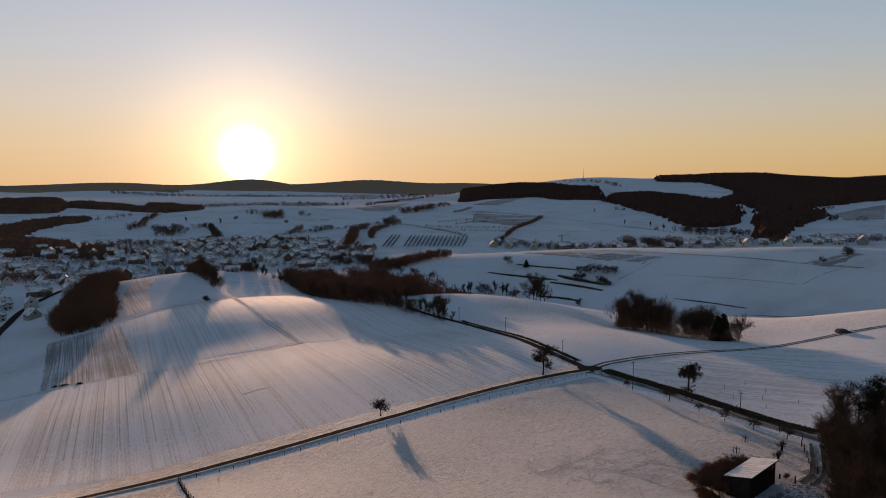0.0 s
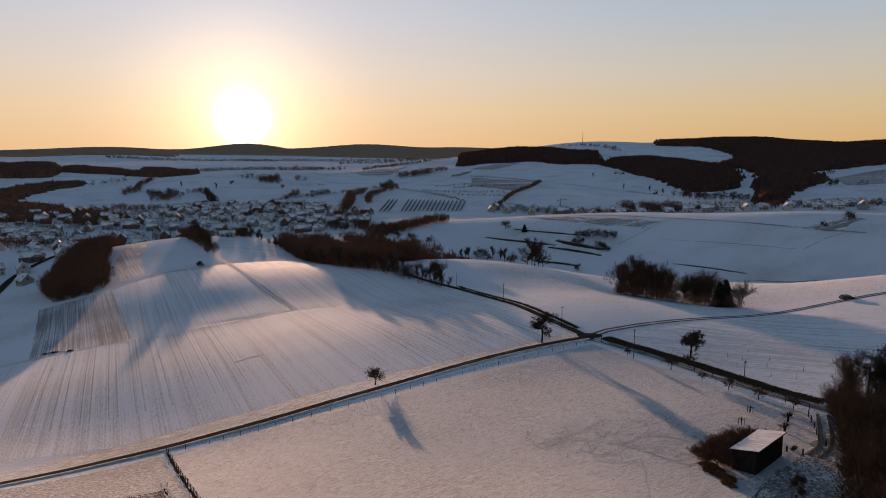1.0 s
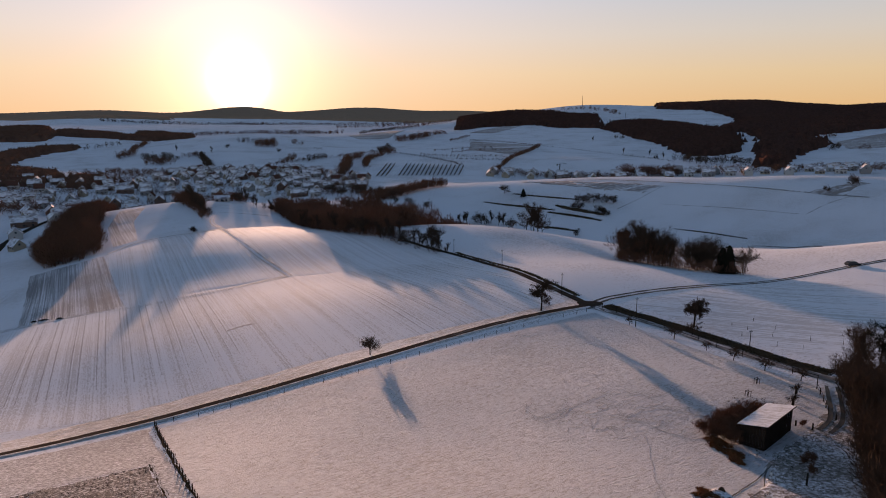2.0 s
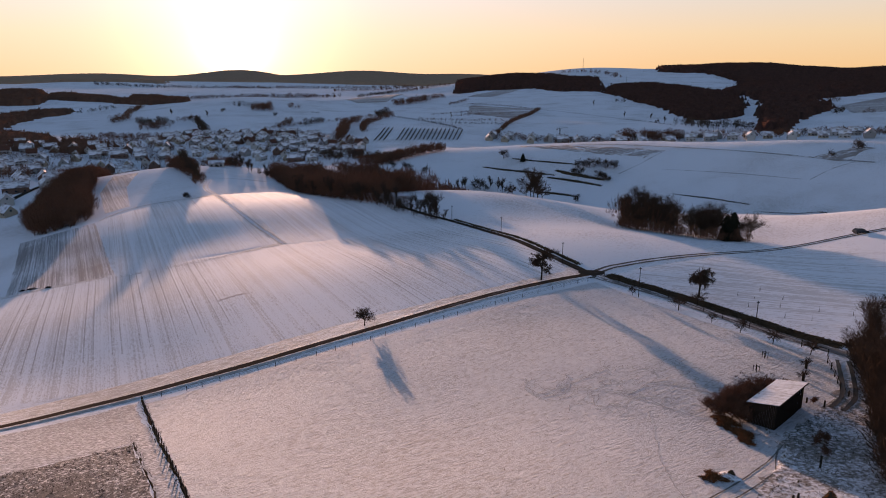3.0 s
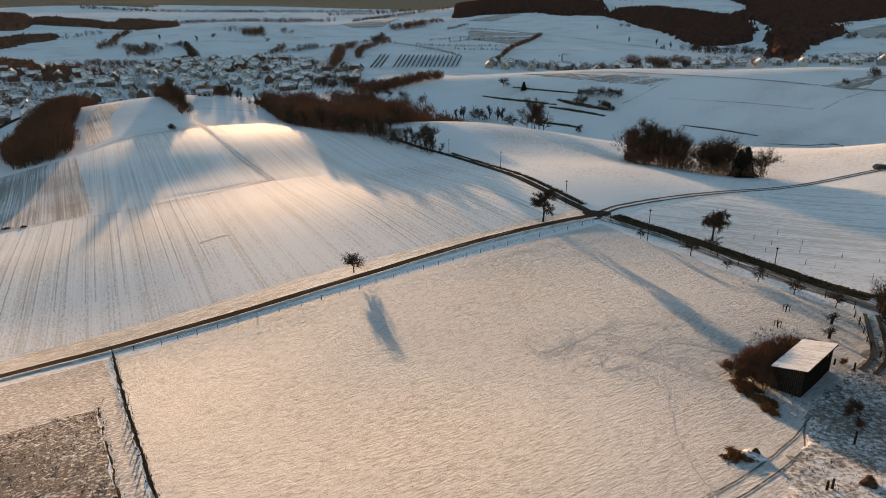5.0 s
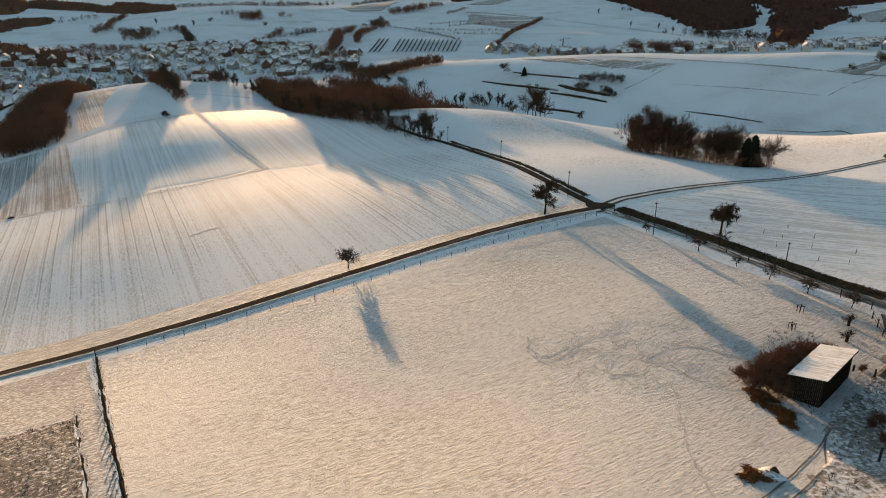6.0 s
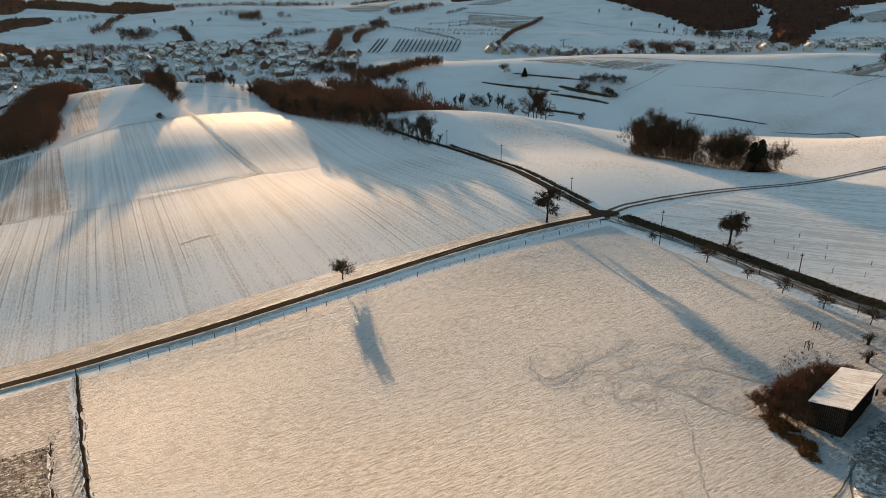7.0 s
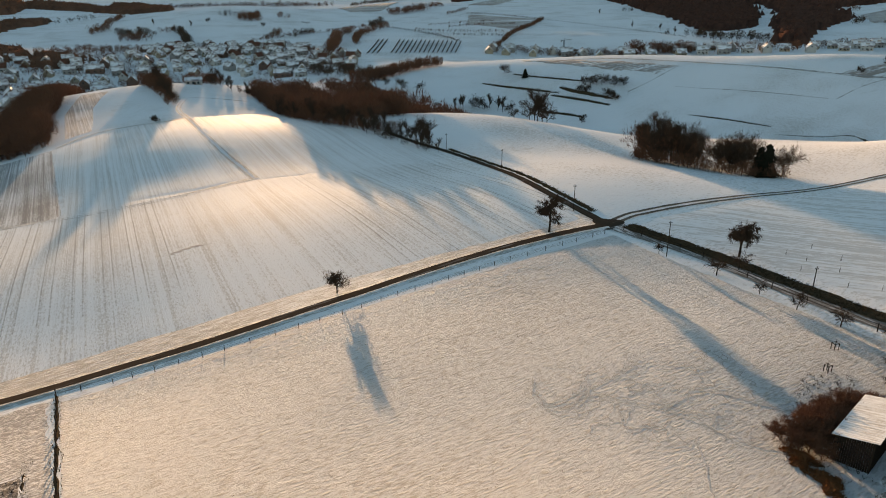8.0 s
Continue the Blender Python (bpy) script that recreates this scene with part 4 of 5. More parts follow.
# far woods and hedgerows
FAR = (
    ([(45, 1674), (106, 1837), (177, 1800), (250, 1806), (286, 1716), (382, 1666), (434, 1945), (360, 2014), (261, 2150), (169, 2300), (80, 2500)], 13, "dark leafless wood on the hilltop"),
    ([(382, 1619), (397, 1526), (401, 1406), (416, 1327), (406, 1185), (406, 1107), (431, 1097), (490, 1149), (546, 1283), (596, 1416), (607, 1527), (582, 1595), (569, 1712), (534, 1779), (475, 1775), (435, 1756)], 12, "dark leafless wood down the hillside"),
    ([(690, 2199), (811, 2150), (823, 1953), (737, 1689), (616, 1523), (644, 1429), (596, 1285), (525, 1127), (415, 896), (409, 843), (513, 1027), (582, 1108), (631, 1150), (674, 1223), (609, 1199), (675, 1298), (742, 1344),
      (818, 1381), (919, 1438), (1400, 1800), (1900, 2150), (1900, 2650), (1300, 2800), (930, 2800), (800, 2550), (735, 2350)], 14, "dark wood that covers the hill"),
    ([(-874, 1390), (-800, 1409), (-854, 1560), (-965, 1738), (-1250, 1738), (-1250, 1400)], 14, "leafless wood on a far hill, coloured for reddish haze"),
    ([(-870, 1576), (-755, 1512), (-700, 1500), (-661, 1478), (-669, 1537), (-760, 1627), (-786, 1640), (-902, 1690)], 9, "leafless wood on a far hill, coloured for reddish haze"),
    ([(-654, 1462), (-554, 1402), (-492, 1390), (-560, 1560), (-652, 1688), (-710, 1664)], 11, "leafless wood on a far hill, coloured for reddish haze"),
    ([(-584, 926), (-625, 1046), (-659, 1166), (-654, 1246), (-678, 1314), (-727, 1306), (-719, 1220), (-688, 1093), (-660, 930)], 9, "leafless wood along a field slope, coloured for reddish haze"),
    ([(-375, 696), (-355, 695), (-340, 718), (-359, 764), (-389, 776), (-392, 745)], 8, "leafless wood at the edge of the village, coloured for reddish haze"),
    ([(-415, 658), (-403, 681), (-403, 737), (-439, 798), (-492, 822), (-520, 740)], 8, "leafless wood at the edge of the village, coloured for reddish haze"),
)


def wood_mass(outline, height, mat, label, seed, cell=4.6):
    """A far dense wood: an uneven roof of crowns within an outline, with loose twigs standing out of it."""
    rng = np.random.RandomState(seed)
    q = np.array(outline, float)
    (x0, y0), (x1, y1) = q.min(0) - 2 * cell, q.max(0) + 2 * cell
    X, Y = np.meshgrid(np.arange(x0, x1, cell), np.arange(y0, y1, cell))
    X, Y = X + rng.uniform(-.42, .42, X.shape) * cell, Y + rng.uniform(-.42, .42, X.shape) * cell
    hit = inside(outline, X + rng.normal(0, 1.3 * cell, X.shape), Y + rng.normal(0, 1.3 * cell, X.shape))
    ground = land(X, Y)
    tall = height * (0.62 + 0.14 * np.sin(X / 31 + seed) * np.sin(Y / 43) + rng.uniform(-.16, .24, X.shape))
    Z = np.where(hit, ground + tall, ground - 1.0)
    w = X.shape[1]
    k = (np.arange(X.shape[0] - 1)[:, None] * w + np.arange(w - 1)[None]).ravel()
    on = hit.ravel()
    k = k[on[k] | on[k + 1] | on[k + w] | on[k + w + 1]]
    F = np.concatenate([np.stack([k, k + 1, k + w + 1], 1), np.stack([k, k + w + 1, k + w], 1)])
    V = np.stack([X.ravel(), Y.ravel(), Z.ravel()], 1)
    used_v, F = np.unique(F, return_inverse=True)
    V, F = V[used_v], F.reshape(-1, 3)
    i = rng.choice(np.flatnonzero(on), int(on.sum() * 2.2))
    P = np.stack([X.ravel()[i], Y.ravel()[i], Z.ravel()[i]], 1) + rng.normal(0, 1, (len(i), 3)) * (1.6, 1.6, 0.5) - (0, 0, 0.6)
    d = np.stack([rng.normal(0, .5, len(i)), rng.normal(0, .5, len(i)), rng.uniform(1.2, 3.2, len(i))], 1)
    a = rng.uniform(0, math.pi, len(i))
    side = np.stack([np.cos(a), np.sin(a), 0 * a], 1) * rng.uniform(.35, 0.9, len(i))[:, None]
    T = np.stack([P - side, P + side, P + d], 1).reshape(-1, 3)
    F = np.concatenate([F, len(V) + np.arange(len(T)).reshape(-1, 3)])
    return tagged(new("wood", tri_mesh("wood", np.concatenate([V, T]), mat, F)), label, "wood", kind="stuff")


# woods from the fourth on take the base colour reddened for haze
for i, (outline, tree, text) in enumerate(FAR):
    wood_mass(outline, tree, M_HILL_WOOD if i < 3 else M_HILL_WOOD_RED_HAZE, text, 100 + i, 5.5 if i == 2 else 4.0)


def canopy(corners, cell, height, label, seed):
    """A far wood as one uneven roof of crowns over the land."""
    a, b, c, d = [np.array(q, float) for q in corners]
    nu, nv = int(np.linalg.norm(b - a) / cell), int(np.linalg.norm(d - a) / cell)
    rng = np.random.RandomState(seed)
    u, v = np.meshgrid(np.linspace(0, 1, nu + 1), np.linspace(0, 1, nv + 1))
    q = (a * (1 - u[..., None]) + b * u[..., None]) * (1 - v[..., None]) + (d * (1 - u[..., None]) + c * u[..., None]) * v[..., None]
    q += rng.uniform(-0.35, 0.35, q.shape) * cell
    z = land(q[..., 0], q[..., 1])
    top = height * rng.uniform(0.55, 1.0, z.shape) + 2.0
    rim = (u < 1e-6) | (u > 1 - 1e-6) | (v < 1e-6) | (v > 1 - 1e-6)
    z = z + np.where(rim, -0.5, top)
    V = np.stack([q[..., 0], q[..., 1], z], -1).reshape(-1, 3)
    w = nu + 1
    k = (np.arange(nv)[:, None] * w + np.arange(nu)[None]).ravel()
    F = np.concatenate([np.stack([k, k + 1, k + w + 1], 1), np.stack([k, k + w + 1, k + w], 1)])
    return tagged(new("wood", tri_mesh("wood", V, M_HAZED_FAR_WOOD, F)), label, "wood", kind="stuff")


# these ridges get their haze from the pale base colour alone
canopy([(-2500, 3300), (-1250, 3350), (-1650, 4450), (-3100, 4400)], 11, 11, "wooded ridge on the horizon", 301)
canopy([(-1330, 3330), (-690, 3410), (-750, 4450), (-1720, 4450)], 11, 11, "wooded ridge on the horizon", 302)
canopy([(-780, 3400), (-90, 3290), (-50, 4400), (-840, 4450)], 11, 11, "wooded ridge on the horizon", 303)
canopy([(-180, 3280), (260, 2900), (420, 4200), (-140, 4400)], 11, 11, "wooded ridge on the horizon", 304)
wood_mass([(-1520, 2800), (-1330, 2700), (-1090, 2790), (-1140, 2960), (-1300, 3050), (-1560, 3000)], 11, M_HAZED_FAR_WOOD, "wooded hump on the far plain", 305, 8)
HEDGES = (
    ([(-639, 1257), (-629, 1300), (-609, 1335)], 6, 5, 9), ([(-588, 1679), (-537, 1754), (-457, 1776), (-356, 1769), (-300, 1760)], 9, 2.5, 10), ([(-498, 1800), (-360, 1830), (-237, 1700)], 8, 4, 10),
    ([(-349, 1239), (-334, 1258)], 8, 3, 9), ([(-309, 1261), (-301, 1205), (-283, 1213)], 14, 1.2, 11), ([(-268, 1284), (-250, 1270)], 8, 2.5, 8), ([(-216, 1219), (-205, 1222)], 5, 2, 5),
    ([(-521, 1195), (-543, 1283), (-550, 1325)], 5, 2.5, 9), ([(-492, 1072), (-486, 1083), (-496, 1138)], 9, 2, 11), ([(-436, 1038), (-419, 1047), (-393, 1034)], 16, 1.2, 11), ([(-419, 1000), (-400, 1010), (-385, 1000)], 14, 1.6, 11),
    ([(-388, 1067), (-374, 1089)], 6, 3, 9), ([(-374, 1089), (-336, 1014), (-303, 936)], 5, 1.8, 9), ([(-244, 992), (-202, 1045), (-157, 1086), (-111, 1159), (-78, 1222)], 3, 3.5, 6),
    ([(-229, 1015), (-222, 1040), (-224, 1090)], 6, 2, 8), ([(-197, 1038), (-188, 1064), (-173, 1078)], 7, 2, 9), ([(-119, 845), (-120, 905), (-133, 1035), (-121, 1082)], 5, 2.0, 11), ([(-98, 939), (-104, 1036), (-89, 1118), (-74, 1162)], 4, 2.6, 10),
    ([(-95, 1150), (-88, 1175)], 7, 1.2, 14), ([(-86, 1412), (-56, 1437), (-22, 1482)], 13, 1.2, 12), ([(-13, 1515), (14, 1537)], 8, 1.6, 10), ([(-178, 1586), (-160, 1700), (-125, 1961)], 6, 4, 8), ([(-125, 1961), (-32, 2101), (36, 2101)], 10, 2.6, 10),
    ([(24, 1396), (45, 1440), (62, 1486)], 3, 3, 6), ([(-74, 1162), (-16, 1087), (32, 956)], 2.5, 2.4, 3.5), ([(20, 1154), (79, 1194), (130, 1215)], 4, 2.2, 4), ([(-30, 1130), (40, 1085), (100, 1060)], 4, 3, 4), ([(20, 1040), (60, 1020), (95, 1000)], 4, 3, 4),
    ([(-10, 1190), (50, 1235), (100, 1260)], 6, 3, 4), ([(59, 1411), (92, 1396), (133, 1355), (184, 1286)], 2, 1.6, 3.5), ([(184, 1286), (233, 1239), (294, 1125), (326, 974)], 1.2, 2.5, 2.2), ([(184, 1286), (134, 1127), (87, 953), (74, 906)], 2.5, 1.3, 6),
    ([(231, 883), (248, 865), (292, 849)], 9, 0.9, 12), ([(341, 994), (359, 935), (394, 928), (403, 899)], 12, 1.8, 11), ([(85, 889), (180, 855), (231, 845)], 10, 5, 8), ([(318, 840), (355, 820), (453, 826), (560, 840)], 14, 4, 9),
    ([(357, 1407), (372, 1420)], 8, 2, 8), ([(399, 2234), (457, 2257), (502, 2138), (506, 2015)], 16, 6, 11), ([(692, 1272), (718, 1267)], 6, 3, 9), ([(639, 1123), (611, 1088)], 6, 2.5, 9), ([(648, 1078), (662, 1072)], 5, 3, 8),
    ([(-700, 2400), (-500, 2500), (-300, 2480), (-100, 2400)], 14, 4, 11), ([(-1200, 2500), (-900, 2450), (-600, 2550)], 14, 4, 12), ([(-300, 2050), (-200, 2150), (-80, 2250)], 10, 4, 11),
    ([(-58, 575), (-33, 613), (-15, 639), (5, 651)], 8, 0.45, 8.5), ([(-110, 690), (-60, 620), (-40, 590)], 14, 2, 9), ([(-300, 545), (-330, 520), (-290, 600)], 14, 3, 9), ([(-300, 460), (-330, 430), (-280, 400)], 14, 3.5, 9))
for i, (pts, wide, gap, tree) in enumerate(HEDGES):
    wood("hedgerow", spots_along(pts, wide, gap, 200 + i), tree, M_TWIG_RED if i % 3 else M_TWIG, "leafless hedgerow between snowy fields", 200 + i, 78, 0.15)
for i, (x, y) in enumerate(((297, 1355), (306, 1160), (336, 1114), (315, 1017), (-352, 1170), (-260, 1140), (-362, 1120), (330, 1030), (-430, 1150))):
    plant(far_trees[i % 6], x, y, 40 * i, 0.95, label="lone leafless tree on a far hillside")


# ---- village houses ----
def box(V, F, x0, x1, y0, y1, z0, z1):
    n = len(V)
    V += [(x0, y0, z0), (x1, y0, z0), (x1, y1, z0), (x0, y1, z0), (x0, y0, z1), (x1, y0, z1), (x1, y1, z1), (x0, y1, z1)]
    F += [tuple(n + k for k in f) for f in ((3, 2, 1, 0), (4, 5, 6, 7), (0, 1, 5, 4), (1, 2, 6, 5), (2, 3, 7, 6), (3, 0, 4, 7))]


def box_mesh(name, mat, *boxes):
    V, F = [], []
    for b in boxes:
        box(V, F, *b)
    return mesh_of(name, V, F, mat)


M_ROOF_SNOW = snow_material("snowy_roof", 0.52, (0.13, 0.065, 0.05), grain=0.35, patch=0.06, patchmix=1.0, show=0.8)
M_ROOF_TILE = plain("roof_tiles", (0.16, 0.075, 0.055), 0.85, 0.4, 2.0)
M_GLASS = plain("dark_window", (0.03, 0.035, 0.045), 0.25, 0.3, 1.0)
M_RENDER = [plain("render_white", (0.50, 0.48, 0.45), 0.9, 0.2, 0.5), plain("render_cream", (0.40, 0.34, 0.26), 0.9, 0.2, 0.5),
            plain("render_grey", (0.30, 0.29, 0.28), 0.9, 0.2, 0.5), plain("brick_red", (0.19, 0.12, 0.095), 0.9, 0.3, 1.5)]
M_DOOR = plain("door_paint", (0.10, 0.065, 0.045), 0.7, 0.3, 2.0)


def house_kind(name, long, wide, eaves, ridge, wall_mat, roof_mat, label, dormer=False):
    """A gabled house: walls with gables, two roof slabs, chimney, door and windows."""
    ob = new(name)
    a, b = long / 2, wide / 2
    V = [(-a, -b, -2), (a, -b, -2), (a, b, -2), (-a, b, -2), (-a, -b, eaves), (a, -b, eaves), (a, b, eaves), (-a, b, eaves), (-a, 0, ridge), (a, 0, ridge)]
    part("wall", mesh_of("wall", V, [(0, 1, 5, 4), (2, 3, 7, 6), (1, 2, 6, 9, 5), (3, 0, 4, 8, 7), (4, 5, 9, 8), (6, 7, 8, 9)], wall_mat), ob)
    over, thick = 0.6, 0.35
    slope = (ridge - eaves) / b
    for side in (-1, 1):
        y1, z1 = side * (b + over), eaves - over * slope
        V = [(-a - over, 0, ridge + .05), (a + over, 0, ridge + .05), (a + over, y1, z1 + .05), (-a - over, y1, z1 + .05)]
        V += [(x, y, z + thick) for x, y, z in V]
        F = [(0, 1, 2, 3), (7, 6, 5, 4), (0, 4, 5, 1), (1, 5, 6, 2), (2, 6, 7, 3), (3, 7, 4, 0)]
        part("roof_slope", mesh_of("roof_slope", V, F if side < 0 else [f[::-1] for f in F], roof_mat), ob)
    stack = part("chimney", box_mesh("chimney", M_RENDER[3], (a * .3, a * .3 + .7, -.35, .35, ridge - 1, ridge + 1.2)), ob)
    part("chimney_cap", box_mesh("chimney_cap", M_ROOF_SNOW, (a * .3 - .1, a * .3 + .8, -.45, .45, ridge + 1.2, ridge + 1.36)), stack, "snowy chimney cap")
    for side in (-1, 1):
        for k in range(3):
            x = -a * .66 + k * a * .66
            for z in ((0.9,) if eaves < 4 else (0.9, 3.6)):
                y = side * b
                part("window", box_mesh("window", M_GLASS, (x - .6, x + .6, min(y, y + side * .06), max(y, y + side * .06), z, z + 1.35)), ob)
        x = side * a
        part("window", box_mesh("window", M_GLASS, (min(x, x + side * .06), max(x, x + side * .06), -.6, .6, eaves + .1, eaves + 1.4)), ob)
    part("door", box_mesh("door", M_DOOR, (a * .1, a * .1 + 1.1, -b - .08, -b, -.3, 2.0)), ob)
    if dormer:
        y = -b * .55
        part("dormer", box_mesh("dormer", wall_mat, (-1.6, 1.6, y - 1.2, y + 1.2, eaves + .6, eaves + 2.4), (-1.9, 1.9, y - 1.5, y + 1.4, eaves + 2.4, eaves + 2.75)), ob)
    return tagged(ob, label, "house", "houses of the village")


KINDS = [house_kind("house", 11, 8.5, 4.8, 8.6, M_RENDER[0], M_ROOF_SNOW, "white rendered village house with a snowy gable roof", True),
         house_kind("house", 9.5, 8, 3.2, 7.2, M_RENDER[1], M_ROOF_SNOW, "cream village house with a snowy gable roof"),
         house_kind("house", 12.5, 9, 5.0, 9.4, M_RENDER[2], M_ROOF_SNOW, "grey rendered village house under a snowy roof"),
         house_kind("barn", 18, 10, 4.6, 9.0, M_RENDER[3], M_ROOF_SNOW, "long brick barn with a snowy roof"),
         house_kind("house", 10, 8, 4.4, 8.4, M_RENDER[0], M_ROOF_TILE, "white village house with a reddish tiled roof")]
spots, rng = [], random.Random(33)


def settle(corners, gap, tries, seed, turn, size=0.84, kinds=(0, 0, 1, 1, 2, 2, 4, 3), turns=(0, 0, 90)):
    """Houses spread over a plot, none closer than the gap."""
    for x, y in spots_in(corners, math.sqrt(0.5 * abs((corners[2][0] - corners[0][0]) * (corners[3][1] - corners[1][1])
                         - (corners[3][0] - corners[1][0]) * (corners[2][1] - corners[0][1])) / tries), seed):
        if all((x - u) ** 2 + (y - v) ** 2 > gap * gap for u, v in spots):
            spots.append((x, y))
            k = rng.choice(kinds)
            turned = turn + rng.choice(turns) + rng.uniform(-14, 14)
            m = pose(x, y, float(land(x, y)) + 0.2, 0, 0, turned)
            if k not in used:
                used.add(k)
                KINDS[k].matrix_basis = m @ Matrix.Diagonal((0.66, 0.66, 0.66, 1))
            else:
                copy_thing(KINDS[k], m @ Matrix.Diagonal((size / 0.66, size / 0.66, size / 0.66, 1)))


used = set()
settle([(-430, 560), (-262, 545), (-240, 760), (-420, 720)], 15, 210, 1, 20)
settle([(-330, 700), (-150, 690), (-190, 960), (-330, 940)], 15, 230, 2, 60)
settle([(-185, 690), (-70, 640), (-80, 800), (-185, 960)], 15, 110, 3, 10)
settle([(-300, 400), (-235, 390), (-250, 545), (-350, 540)], 17, 40, 4, 45)
ROW = dict(size=1.05, kinds=(0, 0, 1, 1, 2), turns=(0, 0, 0, 90))
settle([(60, 862), (180, 850), (182, 874), (62, 886)], 17, 70, 5, -8, **ROW)
settle([(180, 850), (300, 830), (310, 858), (182, 874)], 17, 70, 8, -10, **ROW)
settle([(300, 830), (440, 768), (455, 805), (310, 858)], 18, 90, 6, -24, **ROW)
settle([(440, 768), (600, 735), (610, 790), (455, 805)], 19, 70, 7, -15, **ROW)
for i, k in enumerate(KINDS):
    if i not in used:
        k.matrix_basis = pose(-240 + 20 * i, 700, float(land(-240 + 20 * i, 700)), 0, 0, 30)
wood("garden_trees", spots_in([(-430, 560), (-235, 545), (-180, 960), (-420, 900)], 7.6, 51) + spots_in([(-185, 690), (-70, 640), (-80, 800), (-185, 960)], 7.6, 52)
     + spots_in([(60, 866), (300, 842), (310, 876), (65, 905)], 5.5, 53) + spots_in([(300, 842), (590, 750), (600, 820), (310, 880)], 6.5, 54), 6.5, M_TWIG_RED, "leafless garden trees among the village houses", 51, 62, 0.13)
KNOLL_HOUSE = house_kind("chapel", 9, 5.5, 3.0, 4.6, M_RENDER[0], M_ROOF_SNOW, "small white building behind the crest of the knoll")
KNOLL_HOUSE.matrix_basis = pose(-146, 474, float(land(-146, 474)) - 0.3, 0, 0, 10)

# ---- fences ----
M_POST = plain("fence_wood", (0.055, 0.042, 0.033), 0.9, 0.4, 5.0)


def post_mesh(height, r, lean=0.0):
    V, F = [], []
    tube(V, F, [Vector((0, 0, -0.4)), Vector((lean * .5, 0, height * .5)), Vector((lean, 0, height))], [r, r * .95, r * .85], 6)
    n = len(V)
    F += [(n - 6 + k, n - 6 + (k + 1) % 6, n - 1) for k in range(4)]
    return tri_mesh("fence_post", np.array(V), M_POST, F)


POSTS = [post_mesh(1.25, 0.075), post_mesh(1.3, 0.08, 0.05), post_mesh(1.15, 0.07, -0.06)]


def fence(points, gap, label, wires=(0.45, 0.85, 1.15), wire=0.012, tall=1.0):
    ob = new("fence")
    line = smooth_line(points, gap)
    for i, (x, y) in enumerate(line):
        p = part("fence_post", POSTS[(i * 7) % 3], ob)
        p.matrix_basis = pose(x, y, float(land(x, y)), 0, 0, 47 * i) @ Matrix.Diagonal((tall, tall, tall, 1))
    for z in wires:
        V, F = [], []
        tube(V, F, [Vector((x, y, float(land(x, y)) + z)) for x, y in line], [wire] * len(line), 3)
        part("wire" if wire < 0.03 else "rail", tri_mesh("wire", np.array(V), M_POST, F), ob)
    return tagged(ob, label, "fence")


fence([(-49, 122.6), (-42, 124.6), (-28, 130.3), (-15, 136.5), (-6, 142.5), (5, 148.8), (16, 155), (29, 161.8), (35, 165)], 3.0, "wooden post and wire fence beside the lane", wires=(0.35, 0.6, 0.85), tall=0.74)
fence([(-49, 122.6), (-37.4, 101.7), (-28.2, 85.6), (-24.9, 79.9), (-17, 66), (-8, 50)], 2.2, "wooden post and wire fence between two meadows", tall=1.05)
fence([(39, 166.5), (44, 159.6), (49, 151.8), (55, 138.9), (60, 128), (64, 119)], 4.2, "wooden post and rail fence beside the gravel lane", wires=(0.6, 1.1), wire=0.04)
fence([(62, 115.5), (60, 110), (58, 105)], 2.4, "short weathered fence beside the drive", wires=(0.5, 1.0), wire=0.035)
tuft_bank("bank", [(-49, 122.6), (-37.4, 101.7), (-28.2, 85.6), (-24.9, 79.9), (-17, 66)], (-0.1, 0.1), 0.04, 800, "strip of dead grass under a fence", 61, blade=(0.1, 0.45), thick=0.5)
tuft_bank("bank", [(-42.2, 104.8), (-40.5, 101), (-37, 95), (-31.2, 85), (-28.2, 80), (-18, 63)], (-0.1, 0.1), 0.04, 450, "strip of dead grass beside the plot", 62, blade=(0.1, 0.35), thick=0.5)

# ---- poles ----
def pole(x, y, height):
    V, F = [], []
    tube(V, F, [Vector((0, 0, -0.5)), Vector((0, 0, height))], [0.09, 0.065], 8)
    ob = new("utility_pole")
    ob.matrix_basis = pose(x, y, float(land(x, y)))
    part("pole", tri_mesh("pole", np.array(V), M_POST, F), ob)
    arm = part("crossarm", box_mesh("crossarm", M_POST, (-0.3, 0.3, -0.04, 0.04, height - 0.42, height - 0.33)), ob)
    for x0 in (-0.25, 0.25):
        V, F = [], []
        tube(V, F, [Vector((x0, 0, height - 0.33)), Vector((x0, 0, height - 0.25)), Vector((x0, 0, height - 0.18))], [0.04, 0.05, 0.02], 6)
        part("insulator", tri_mesh("insulator", np.array(V), M_GLASS, F), arm, "small dark glass insulator")
    return tagged(ob, "dark wooden utility pole beside the lane", "pole", "utility poles")


for x, y, hgt in ((43.2, 153.4, 6.6), (31.5, 178.5, 5.8), (20.5, 223, 5.6), (6, 258, 5.4), (61.8, 139.5, 3.4)):
    pole(x, y, hgt)


def mast(x, y, height, label):
    V, F = [], []
    tube(V, F, [Vector((0, 0, -1)), Vector((0, 0, height))], [height * .02, height * .012], 6)
    return tagged(new("radio_mast", tri_mesh("radio_mast", np.array(V), M_POST, F)), label, "mast")


mast(0, 0, 34, "thin mast on the far hilltop").matrix_basis = pose(495, 2440, float(land(495, 2440)))
mast(0, 0, 18, "thin mast beside the village").matrix_basis = pose(-158, 805, float(land(-158, 805)))
